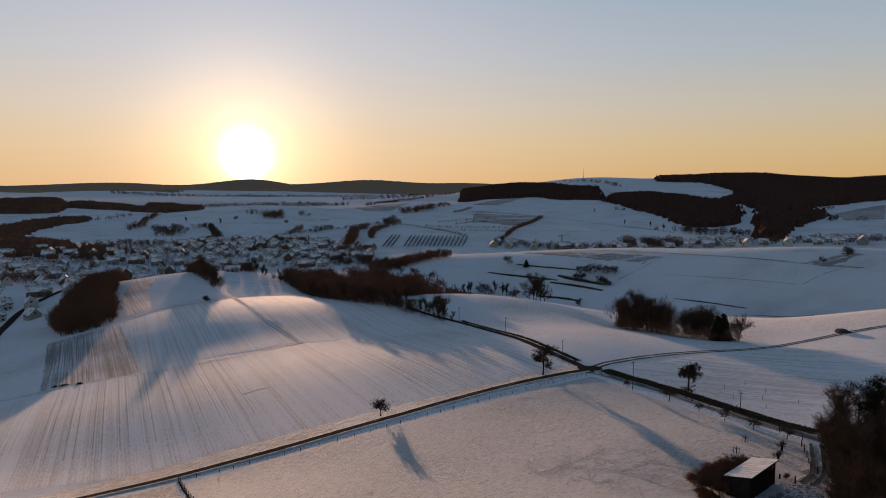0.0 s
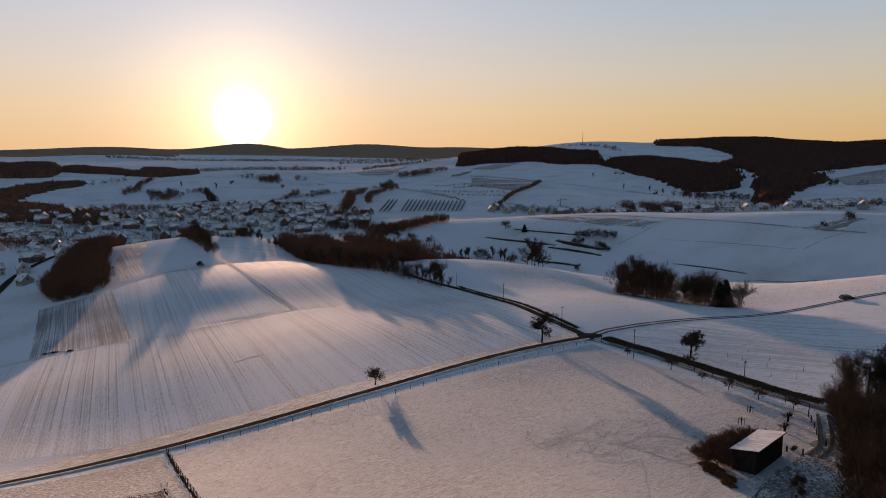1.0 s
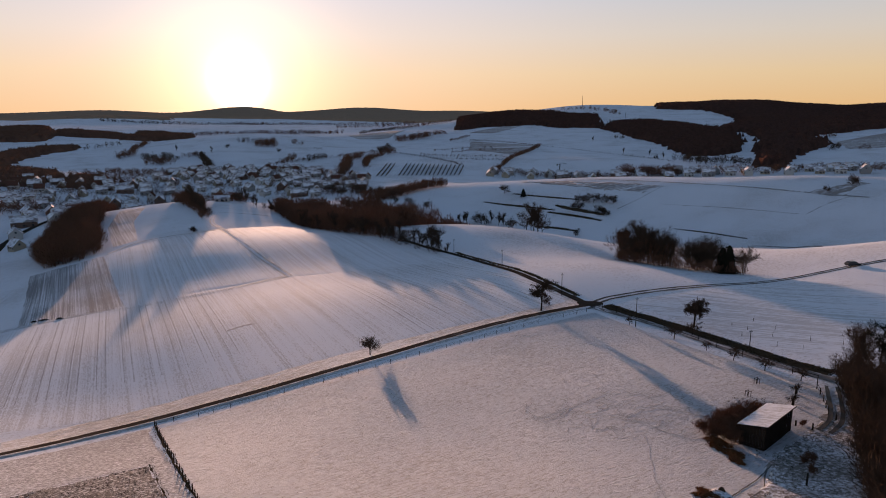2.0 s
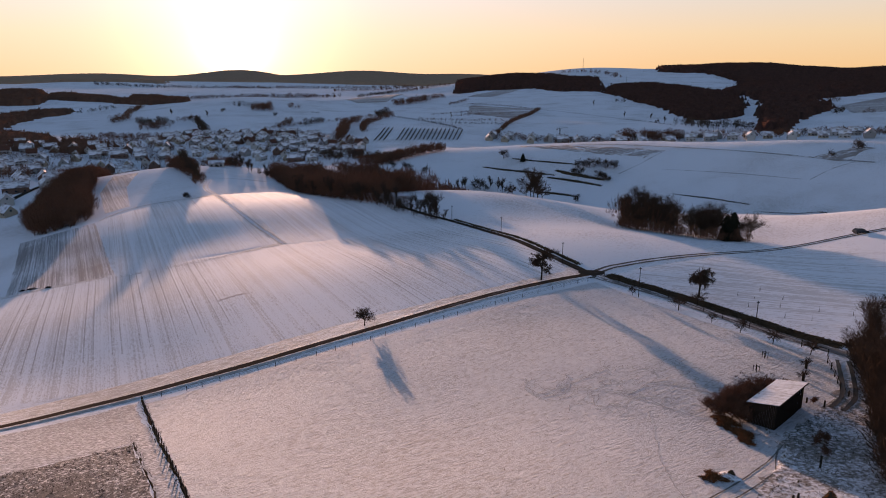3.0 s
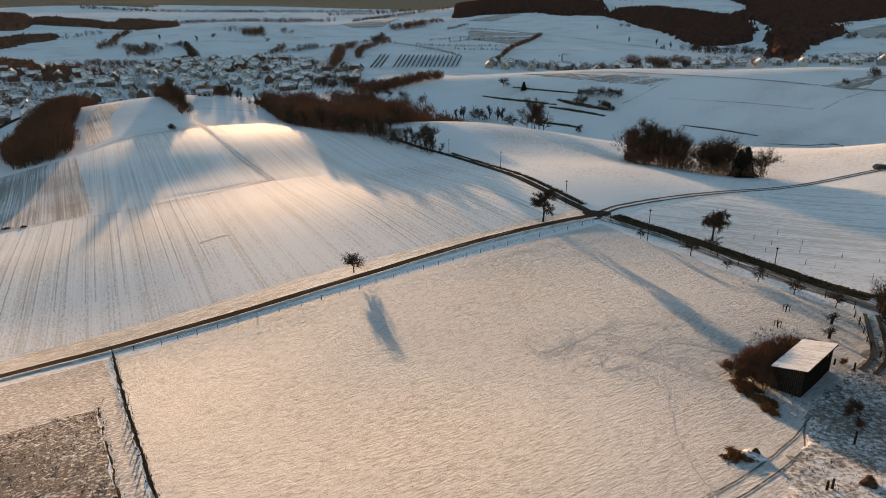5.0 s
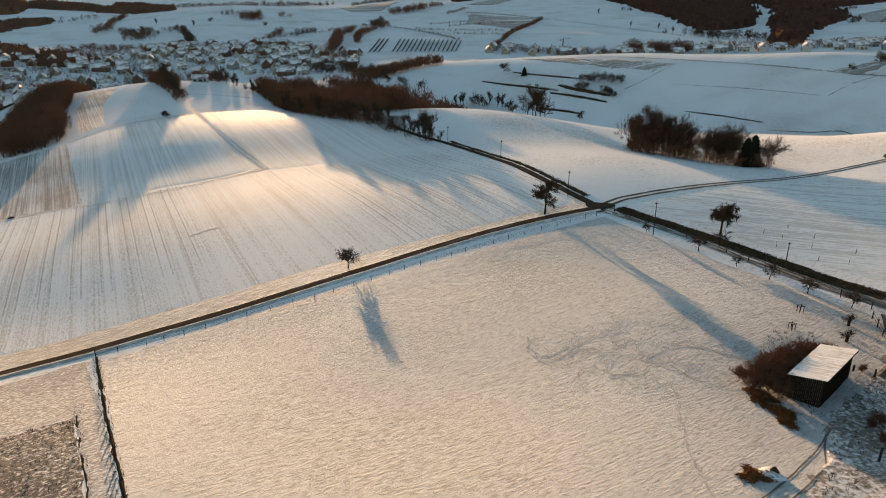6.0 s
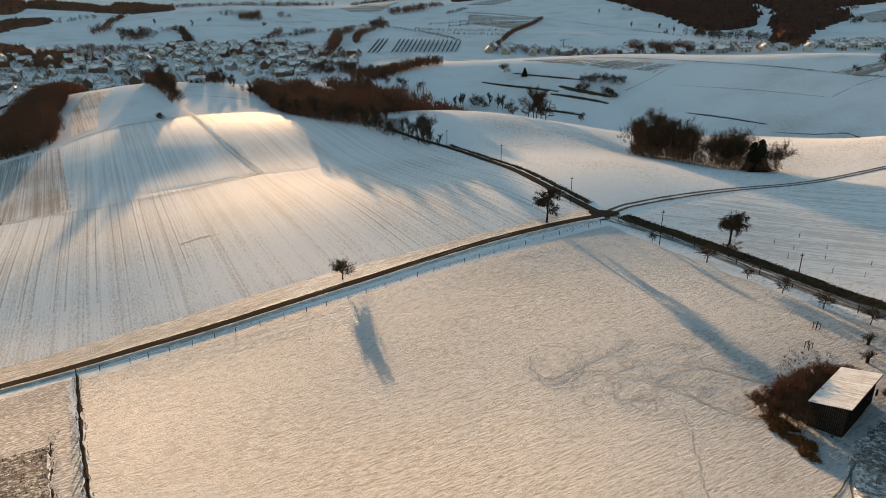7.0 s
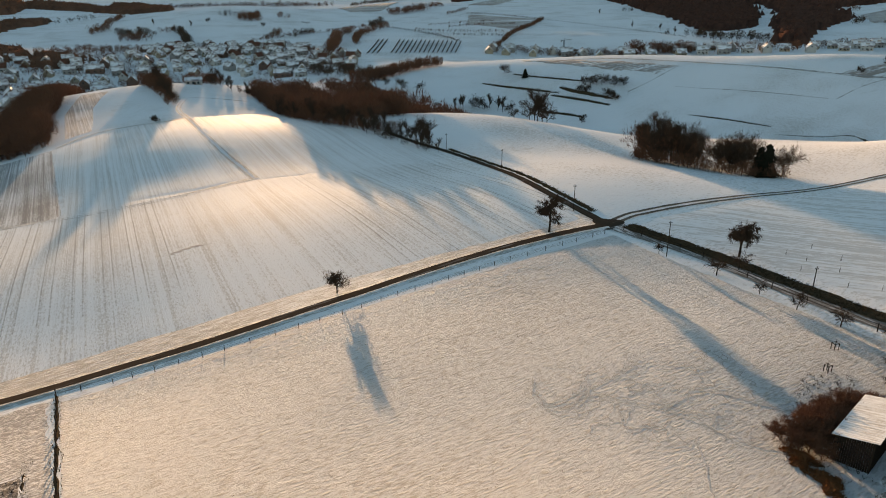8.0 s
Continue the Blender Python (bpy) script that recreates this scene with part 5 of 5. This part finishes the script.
mast(0, 0, 16, "thin pole on the far slope").matrix_basis = pose(500, 1890, float(land(500, 1890)))

# ---- the shed ----
M_PLANK = plain("dark_boards", (0.045, 0.034, 0.027), 0.9, 0.5, 5.0)
M_SHEET = snow_material("snow_on_sheet_roof", 0.53, (0.22, 0.17, 0.13), rows=0.11, turn=90, rowmix=0.35, show=0.55, long=40, grain=1.5, patch=0.3, patchmix=0.4, finemix=0.5, relief=0.01)


def shed():
    ob = new("shed")
    c = np.array((45.46, 98.09))
    base = min(float(land(40.2, 95.8)), float(land(43.5, 94))) + 0.3
    ob.matrix_basis = pose(c[0], c[1], base, 0, 0, 43.0)
    L, W = 4.52, 1.66                       # half length, half width; the roof falls to the back (+y)
    front, back = 3.38, 2.69

    def top(y):
        return front + (back - front) * (y + W) / (2 * W)
    bl = 0.19
    n = int(2 * L / bl)
    for side in (-1, 1):                    # long walls of upright boards
        h = top(side * W)
        for i in range(n):
            x = -L + (i + .5) * 2 * L / n
            if side < 0 and 0.55 * L < x < 0.95 * L:
                continue
            y = side * W
            o = part("board", box_mesh("board", M_PLANK, (x - L / n + .012, x + L / n - .012, y - .02 + .012 * (i % 2), y + .02 + .012 * (i % 2), -.5, h - .08)), ob)
    n = int(2 * W / bl)
    for side in (-1, 1):                    # gable ends
        for i in range(n):
            y = -W + (i + .5) * 2 * W / n
            x = side * L
            part("board", box_mesh("board", M_PLANK, (x - .02 + .012 * (i % 2), x + .02 + .012 * (i % 2), y - W / n + .012, y + W / n - .012, -.5, top(y) - .08)), ob)
    for x in (-L + .1, 0, L - .1):
        for y in (-W + .1, W - .1):
            part("corner_post", box_mesh("corner_post", M_WOOD, (x - .07, x + .07, y - .07, y + .07, -.9, top(y) - .1)), ob)
    leaf = part("door", box_mesh("door", M_PLANK, (0.57 * L, 0.93 * L, -W + .06, -W + .11, -.4, 2.0)), ob, "dark recessed board door")
    part("handle", box_mesh("handle", M_GLASS, (0.62 * L, 0.645 * L, -W + .02, -W + .06, 0.95, 1.15)), leaf, "dark iron handle")
    V, F, k = [], [], 44                    # corrugated roof with snow in the dips
    for i in range(k + 1):
        x = -L - .3 + (2 * L + .6) * i / k
        for y in (-W - .35, 0, W + .3):
            V.append((x, y, top(y) + (.022 if i % 2 else 0)))
    m = len(V)
    V += [(x, y, z - .05) for x, y, z in V]
    for i in range(k):
        for j in range(2):
            q = i * 3 + j
            F.append((q, q + 3, q + 4, q + 1))
            F.append((m + q + 1, m + q + 4, m + q + 3, m + q))
    for i in range(k):
        for q in (i * 3, i * 3 + 2):
            F.append((q, q + 3, m + q + 3, m + q))
    for j in range(2):
        for q in (j, k * 3 + j):
            F.append((q, q + 1, m + q + 1, m + q))
    part("roof_sheet", mesh_of("roof_sheet", V, F, M_SHEET), ob, "corrugated roof sheet under thin snow")
    for y in (-W - .37, W + .31):
        part("fascia", box_mesh("fascia", M_WOOD, (-L - .3, L + .3, y - .02, y + .02, top(y) - .16, top(y) - .01)), ob)
    return tagged(ob, "dark timber field shed with a snowy lean-to roof", "shed")


shed()

# tree guards, posts and heaps
def tree_guard(x, y, turn, s=1.0):
    ob = new("tree_guard")
    ob.matrix_basis = pose(x, y, float(land(x, y)), 0, 0, turn) @ Matrix.Diagonal((s, s, s, 1))
    for a in (-.45, .45):
        for b in (-.45, .45):
            part("guard_post", box_mesh("guard_post", M_POST, (a - .05, a + .05, b - .05, b + .05, -.3, 1.55)), ob)
    for z in (1.45,):
        for a in (-.45, .45):
            part("guard_rail", box_mesh("guard_rail", M_POST, (-.5, .5, a - .07 - .03, a - .05, z, z + .09)), ob)
            part("guard_rail", box_mesh("guard_rail", M_POST, (a - .1, a - .05, -.5, .5, z - .1, z - .01)), ob)
    V, F = [], []
    tube(V, F, [Vector((0, 0, -.1)), Vector((.04, 0, 1.1)), Vector((0, .05, 2.2))], [.03, .025, .01], 5)
    part("sapling", tri_mesh("sapling", np.array(V), M_BARK, F), ob)
    return tagged(ob, "square wooden guard round a young tree", "tree guard", "tree guards in the paddock")


for x, y, turn in ((53.5, 118.3, 10), (49.5, 112.6, 25)):
    tree_guard(x, y, turn, 0.66)
for x, y in ((57.6, 113.5), (54.7, 108.8)):
    ob = plant(young[2], x, y, 40, 0.66, "young_fruit_tree", "young fruit tree in a dark trunk guard beside the shed")
    part("trunk_guard", post_mesh(1.5, 0.32), ob, "dark wrapped trunk guard")
for x, y, hgt in ((53, 100, 1.1), (51.4, 101.5, 0.9), (43.7, 84, 1.7), (58, 103, 1.0), (37.2, 76.4, 1.2), (36.6, 76.2, 1.1)):
    tagged(new("gate_post", POSTS[0]), "stout weathered post in the yard", "post").matrix_basis = pose(x, y, float(land(x, y))) @ Matrix.Diagonal((1.7, 1.7, hgt * 0.75, 1))

M_BRUSH = plain("rusty_brush", (0.27, 0.115, 0.052), 0.95, 0.55, 1.5)


def heap(x, y, rx, ry, height, count, mat, name, label, category, seed, long=(0.3, 1.0), wide=0.07):
    """A pile of loose stalks and sods."""
    rng = np.random.RandomState(seed)
    a, r = rng.uniform(0, 2 * math.pi, count), rng.uniform(0, 1, count) ** 0.6
    r2 = r * (0.75 + 0.28 * np.sin(3 * a + seed) + 0.2 * np.sin(5 * a + 2 * seed) + 0.12 * np.sin(9 * a))
    px, py = x + np.cos(a) * r2 * rx * 1.2, y + np.sin(a) * r2 * ry * 1.2
    pz = land(px, py) + height * np.clip(1 - r ** 1.6, 0, 1) * rng.uniform(0.2, 1, count)
    d = rng.normal(size=(count, 3)) * (1, 1, 0.5) + (0, 0, 0.35)
    d /= np.linalg.norm(d, axis=1)[:, None]
    d *= rng.uniform(*long, count)[:, None]
    s = np.cross(d, rng.normal(size=d.shape))
    s = s / np.linalg.norm(s, axis=1)[:, None] * wide * rng.uniform(.5, 1.5, count)[:, None]
    P = np.stack([px, py, pz], 1)
    V = np.stack([P - s - d * .3, P + s - d * .3, P + d * .7], 1).reshape(-1, 3)
    return tagged(new(name, tri_mesh(name, V, mat)), label, category, kind="stuff")


heap(38.0, 96.0, 1.3, 1.7, 0.9, 1500, M_BRUSH, "brush_pile", "rust-brown pile of dead bracken beside the shed", "brush pile", 2)
heap(38.7, 92.4, 1.1, 2.6, 0.6, 1500, M_BRUSH, "brush_pile", "rust-brown pile of cut bracken flecked with snow", "brush pile", 1)
heap(31.0, 81.8, 1.5, 1.2, 0.5, 700, M_BRUSH, "straw_pile", "rust-brown pile of straw in the snow", "straw pile", 3)
M_CLOD = snow_material("snowy_clods", 0.55, (0.10, 0.065, 0.04), grain=2.5, patch=0.4, patchmix=0.4, show=0.9, stretch=(1, 1, 1))


def clod(x, y, rx, ry, height, mat, name, label, category, seed):
    """A lumpy mound of earth or roots."""
    rng = np.random.RandomState(seed)
    V, F, rings, k = [], [], 6, 16
    for r in range(rings):
        t = r / (rings - 1)
        for i in range(k):
            a = 2 * math.pi * i / k
            e = (1 - t) * (1 + 0.22 * math.sin(3 * a + seed) + rng.uniform(-.14, .14))
            px, py = x + math.cos(a) * rx * e, y + math.sin(a) * ry * e
            V.append((px, py, float(land(px, py)) - 0.05 + height * (1 - (1 - t) ** 2) * rng.uniform(0.75, 1.15)))
    for r in range(rings - 1):
        for i in range(k):
            F.append((r * k + i, r * k + (i + 1) % k, (r + 1) * k + (i + 1) % k, (r + 1) * k + i))
    return tagged(new(name, mesh_of(name, V, F, mat, True)), label, category)


clod(32.4, 82.0, 1.7, 1.2, 0.45, M_CLOD, "earth_mound", "low snowy mound of earth and roots", "mound", 4)
clod(33.0, 82.2, 0.55, 0.4, 0.75, M_BANK, "root_stump", "dark upturned root stump on a snowy mound", "stump", 5)
clod(40.9, 77.0, 0.75, 0.7, 0.95, M_BANK, "root_stump", "dark round root stump in the snow", "stump", 6)
heap(40.9, 77.0, 0.7, 0.7, 1.1, 420, M_BRUSH, "brush_pile", "small rust-brown pile of stalks round a stump", "brush pile", 5, long=(0.15, 0.5))
shrubs = [bare_tree(80 + i, 3.4, "bush", 4, 8, 0.7, 0.02, 0.3, 0.018, 0.62, 0.05, 12) for i in range(3)]
for meshes in shrubs:
    meshes[1].materials[0] = M_TWIG_RED
BACK = [(44.2 + along * 0.731 - off * 0.682, 99.4 + along * 0.682 + off * 0.731, size) for along, off, size in (
    (-5.6, 0.3, .8), (-5.0, 1.6, 1.0), (-4.0, 2.6, 1.1), (-3.6, 1.0, 1.0), (-2.4, 2.8, 1.15), (-2.0, 1.2, 1.1), (-0.8, 3.0, 1.1), (-0.4, 1.3, 1.15), (1.0, 2.6, 1.05), (1.4, 1.1, 1.0), (2.8, 2.2, 1.0), (3.4, 1.0, .95), (5.0, 1.6, .9), (6.4, 0.8, .8), (7.4, -0.2, .75))]
for i, (x, y, s) in enumerate(BACK):
    plant(shrubs[i % 3], x, y, 80 * i, s * 1.1, "shrub", "leafless brown shrub against the shed", "shrub", "shrubs round the shed")

for x, y, size in ((47.8, 90.6, .5), (46.6, 90.0, .4), (46.1, 87.2, .45), (38.0, 97.4, .85), (37.6, 99.2, .9), (52.2, 101.2, .4)):
    plant(shrubs[int(10 * x) % 3], x, y, 50 * x, size, "shrub", "small dark leafless shrub in the yard", "shrub")

# the wood beside the drive
RIGHT = spots_along([(66.5, 116.5), (62.5, 106), (57.8, 96.5), (53.6, 88.5), (50.4, 81.5), (48, 74.5), (46, 66)], 0.8, 1.9, 71)
for i, (x, y) in enumerate(RIGHT):
    plant((bushy + tall)[i % 7], x + 0.8 + 1.5 * (i % 2), y, 57 * i, 0.6 + 0.14 * (i % 4), label="leafless tree at the edge of the wood", group="trees beside the drive")
rng = random.Random(72)
for i in range(26):
    u = i / 25
    plant((tall + bushy)[i % 7], 72 - 16 * u + rng.uniform(-3, 9), 118 - 50 * u + rng.uniform(-3, 3), rng.uniform(0, 360), rng.uniform(0.85, 1.1),
          label="leafless tree in the wood beside the drive", group="trees beside the drive")
wood("undergrowth", spots_along([(67.5, 116), (61.8, 103.5), (56.6, 93.6), (52.2, 85.2), (48.4, 78), (45.6, 70)], 0.7, 0.5, 74), 5.0, M_TWIG, "dense leafless scrub along the drive", 74, 220, 0.05)
wood("undergrowth", spots_in([(66, 116), (78, 118), (70, 62), (47, 64)], 1.7, 73), 4.0, M_TWIG, "dense leafless undergrowth of the wood beside the drive", 73, 150, 0.08)


def pine_mesh(seed, height):
    rng = random.Random(seed)
    TV, TF, V = [], [], []
    tube(TV, TF, [Vector((0, 0, -.3)), Vector((.3, .1, height * .5)), Vector((.1, -.2, height * .95))], [.22, .16, .05], 7)
    for c in range(11):
        b, z = rng.uniform(0, 6.28), height * rng.uniform(.62, .98)
        r = rng.uniform(0.6, 2.6) * (1.2 - z / height + .35)
        tip = Vector((math.cos(b) * r, math.sin(b) * r, z + rng.uniform(0, .7)))
        tube(TV, TF, [Vector((.15, 0, z - .5)), tip], [.06, .02], 4)
        for k in range(130):
            o = Vector((rng.gauss(0, .62), rng.gauss(0, .62), rng.gauss(0, .26)))
            d = Vector((rng.gauss(0, 1), rng.gauss(0, 1), rng.gauss(.4, .7))).normalized() * rng.uniform(.25, .5)
            s = d.orthogonal().normalized() * .06
            V += [tip + o - s, tip + o + s, tip + o + d]
    return (tri_mesh("trunk", np.array(TV), M_BARK, TF), tri_mesh("crown", np.array(V), M_NEEDLE))


pine = [pine_mesh(i, 12.5) for i in (1, 2)]
for i, (x, y, s) in enumerate(((68.6, 111, .95), (71, 110, 1.0), (74, 112, 1.06), (76.5, 108, 1.0), (73, 105, .95))):
    plant(pine[i % 2], x, y, 70 * i, s, "pine_tree", "tall dark pine at the edge of the wood")

M_RUTSNOW = snow_material("rut_in_snow", 0.34, (0.07, 0.056, 0.044), grain=1.4, show=0.9)
# wheel marks of the drive, and trails in the meadow
DRIVE = [(65, 116.5), (62.6, 111.5), (59.6, 105.6), (57.4, 102.2), (54.2, 99.2), (50, 95.4), (44.7, 91), (39.6, 85.5), (35.6, 81.8), (31.5, 78.4), (27.4, 75.5), (21, 72)]
for pts, o in ((DRIVE, .8), (DRIVE, -.8), ([(42, 88.5), (40, 85), (37.5, 79.5), (35, 75), (32, 69)], .7), ([(42, 88.5), (40, 85), (37.5, 79.5), (35, 75), (32, 69)], -.7), ([(64, 116.5), (61, 107), (57, 101)], 1.9), ([(57.4, 101.4), (53.4, 96), (50.4, 91.2), (47.6, 86.4), (45, 81), (42, 75)], .5), ([(57.4, 101.4), (53.4, 96), (50.4, 91.2), (47.6, 86.4), (45, 81), (42, 75)], -.7)):
    ribbon("wheel_rut", pts, [(o + .09, .07), (o, .06), (o - .09, .07)], M_RUTSNOW, "dark wheel rut across the snowy yard", "track", wobble=.05, step=1.0, seed=int(o * 10) + 90)

for o in (-.8, .8):
    ribbon("wheel_rut", DRIVE[:5], [(o + .3, .12), (o, .1), (o - .3, .12)], M_RUT, "deep dark wheel rut of the drive", "track", wobble=.06, step=1.0, seed=int(o * 10) + 95)

# the parked car on the farm track
def car():
    ob = new("car")
    M_PAINT = plain("dark_car_paint", (0.02, 0.022, 0.028), 0.3, 0.2, 2.0)
    M_TYRE = plain("tyre_rubber", (0.02, 0.02, 0.02), 0.9, 0.2, 5.0)
    V, F = [], []
    prof = [(-2.1, .35), (2.1, .35), (2.15, .75), (1.2, .95), (.6, 1.45), (-1.3, 1.48), (-2.0, 1.0), (-2.15, .7)]
    for y in (-.85, .85):
        V += [(x, y * (.82 if z > 1.1 else 1), z) for x, z in prof]
    k = len(prof)
    F = [tuple(range(k)), tuple(range(2 * k - 1, k - 1, -1))] + [(i, k + i, k + (i + 1) % k, (i + 1) % k) for i in range(k)]
    part("body", mesh_of("body", V, F, M_PAINT), ob)
    part("windscreen", mesh_of("windscreen", [(1.17, -.72, .98), (1.17, .72, .98), (.62, .62, 1.44), (.62, -.62, 1.44)], [(0, 1, 2, 3)], M_GLASS), ob)
    for x in (-1.35, 1.35):
        for y in (-.8, .8):
            V, F = [], []
            tube(V, F, [Vector((x, y - .12, .32)), Vector((x, y + .12, .32))], [.32, .32], 12)
            V += [Vector((x, y - .12, .32)), Vector((x, y + .12, .32))]
            F += [(i, 24, (i + 1) % 12) for i in range(12)] + [(12 + i, 12 + (i + 1) % 12, 25) for i in range(12)]
            tyre = part("wheel", tri_mesh("wheel", np.array(V), M_TYRE, F), ob)
            s = .125 if y > 0 else -.125
            part("rim", mesh_of("rim", [(x + .18 * math.cos(k), y + s, .32 + .18 * math.sin(k)) for k in np.arange(10) * .628] + [(x, y + s * 1.1, .32)],
                                [(k, (k + 1) % 10, 10) for k in range(10)], M_RENDER[2]), tyre, "grey metal rim")
    x, y = 124.5, 211.3
    ob.matrix_basis = pose(x, y, float(land(x, y)) + .08, 0, 0, 8)
    return tagged(ob, "small dark car on the farm track", "car")


car()

# vineyard rows and terraces on the far hillside
M_VINE = plain("bare_vines", (0.14, 0.105, 0.08), 0.95, 0.4, 0.3)
for i in range(20):
    u = i / 19
    a = np.array((-74, 835)) * (1 - u) + np.array((24, 858)) * u
    b = np.array((-74, 1000)) * (1 - u) + np.array((34, 955)) * u
    if i in (3, 4):
        continue
    ribbon("vine_trellis", [tuple(a), tuple((a + b) / 2), tuple(b)], [(.45, .3), (.2, 1.5), (-.2, 1.5), (-.45, .3)], M_VINE, "trellis of bare vines on the snowy slope", "vine trellis", wobble=.3, step=6, kind="", seed=i)
for pts in ([(107, 605), (139, 586), (172, 546), (205, 501), (239, 455), (263, 427)], [(-118, 1153), (-60, 1250), (0, 1330), (53, 1402)]):
    ribbon("field_path", pts, [(0.9, .2), (0, .22), (-0.9, .2)], M_TRACK, "narrow path between snowy fields", "path", step=8)
ribbon("village_road", [(-232, 350), (-242, 371), (-255, 406), (-259, 430), (-262, 470), (-270, 520)], [(2.6, .15), (0, .2), (-2.6, .15)], M_ASPHALT, "dark asphalt road into the village", "road")

# staked saplings in the field above the bank
for i, (x, y) in enumerate(((63, 146), (66, 150), (69, 145), (72, 150), (67, 139), (71, 137), (75, 142), (78, 134), (74, 131), (80, 139), (64, 153), (70, 156))):
    V, F = [], []
    tube(V, F, [Vector((0, 0, -.2)), Vector((.03, .02, .6)), Vector((0, .05, 1.2))], [.022, .018, .008], 5)
    ob = new("sapling")
    ob.matrix_basis = pose(x, y, float(land(x, y)), 0, 0, 50 * i)
    part("stem", tri_mesh("stem", np.array(V), M_BARK, F), ob)
    part("stake", box_mesh("stake", M_POST, (.10, .135, -.018, .018, -.2, 0.8)), ob)
    tagged(ob, "thin staked sapling in the snow", "sapling", "saplings in the field")

# a smear of bare soil in the sown field, and brushwood beside the field track
M_SMEAR = snow_material("bare_soil_smear", 0.44, (0.14, 0.10, 0.075), grain=1.2, show=0.7, soft=0.14)
ribbon("soil_smear", [(-52.6, 172.7), (-49.7, 176.2), (-44.0, 178.8)], [(0.7, 0.07), (0, 0.1), (-0.7, 0.07)], M_SMEAR, "smear of bare soil in the sown field", "soil", step=0.7, wobble=0.3, taper=True, seed=12)
for i, (x, y, rx) in enumerate(((-119.7, 211.8, 1.7), (-114.0, 210.7, 1.1), (-122.1, 211.4, 0.8))):
    heap(x, y, rx, 0.6, 0.4, 260, M_STALK, "brush_pile", "low dark pile of brushwood beside the field track", "brush pile", 20 + i)


# the builder's crane in the far row of houses
def crane(x, y, height, jib, turn):
    ob = new("crane")
    ob.matrix_basis = pose(x, y, float(land(x, y)), 0, 0, turn)
    V, F = [], []
    for a, b in ((-.5, -.5), (.5, -.5), (.5, .5), (-.5, .5)):
        tube(V, F, [Vector((a, b, -.5)), Vector((a, b, height))], [.12, .12], 4)
    for k in range(int(height)):
        e = 1 if k % 2 else -1
        for side in (-.5, .5):
            tube(V, F, [Vector((-.5 * e, side, k)), Vector((.5 * e, side, k + 1))], [.06, .06], 3)
            tube(V, F, [Vector((side, -.5 * e, k)), Vector((side, .5 * e, k + 1))], [.06, .06], 3)
    part("tower", tri_mesh("tower", np.array(V), M_POST, F), ob)
    V, F = [], []
    tube(V, F, [Vector((-4, 0, height)), Vector((jib, 0, height + 1.5))], [.22, .14], 4)
    tube(V, F, [Vector((0, 0, height + 3)), Vector((jib * .7, 0, height + 1.2))], [.05, .05], 3)
    tube(V, F, [Vector((0, 0, height)), Vector((0, 0, height + 3))], [.2, .1], 4)
    part("jib", tri_mesh("jib", np.array(V), M_POST, F), ob)
    part("counterweight", box_mesh("counterweight", M_RENDER[2], (-4.4, -3.0, -.6, .6, height - 1.2, height)), ob, "grey concrete counterweight")
    return tagged(ob, "thin builder's crane among the village houses", "crane")


crane(152, 879, 15, 11, 15)
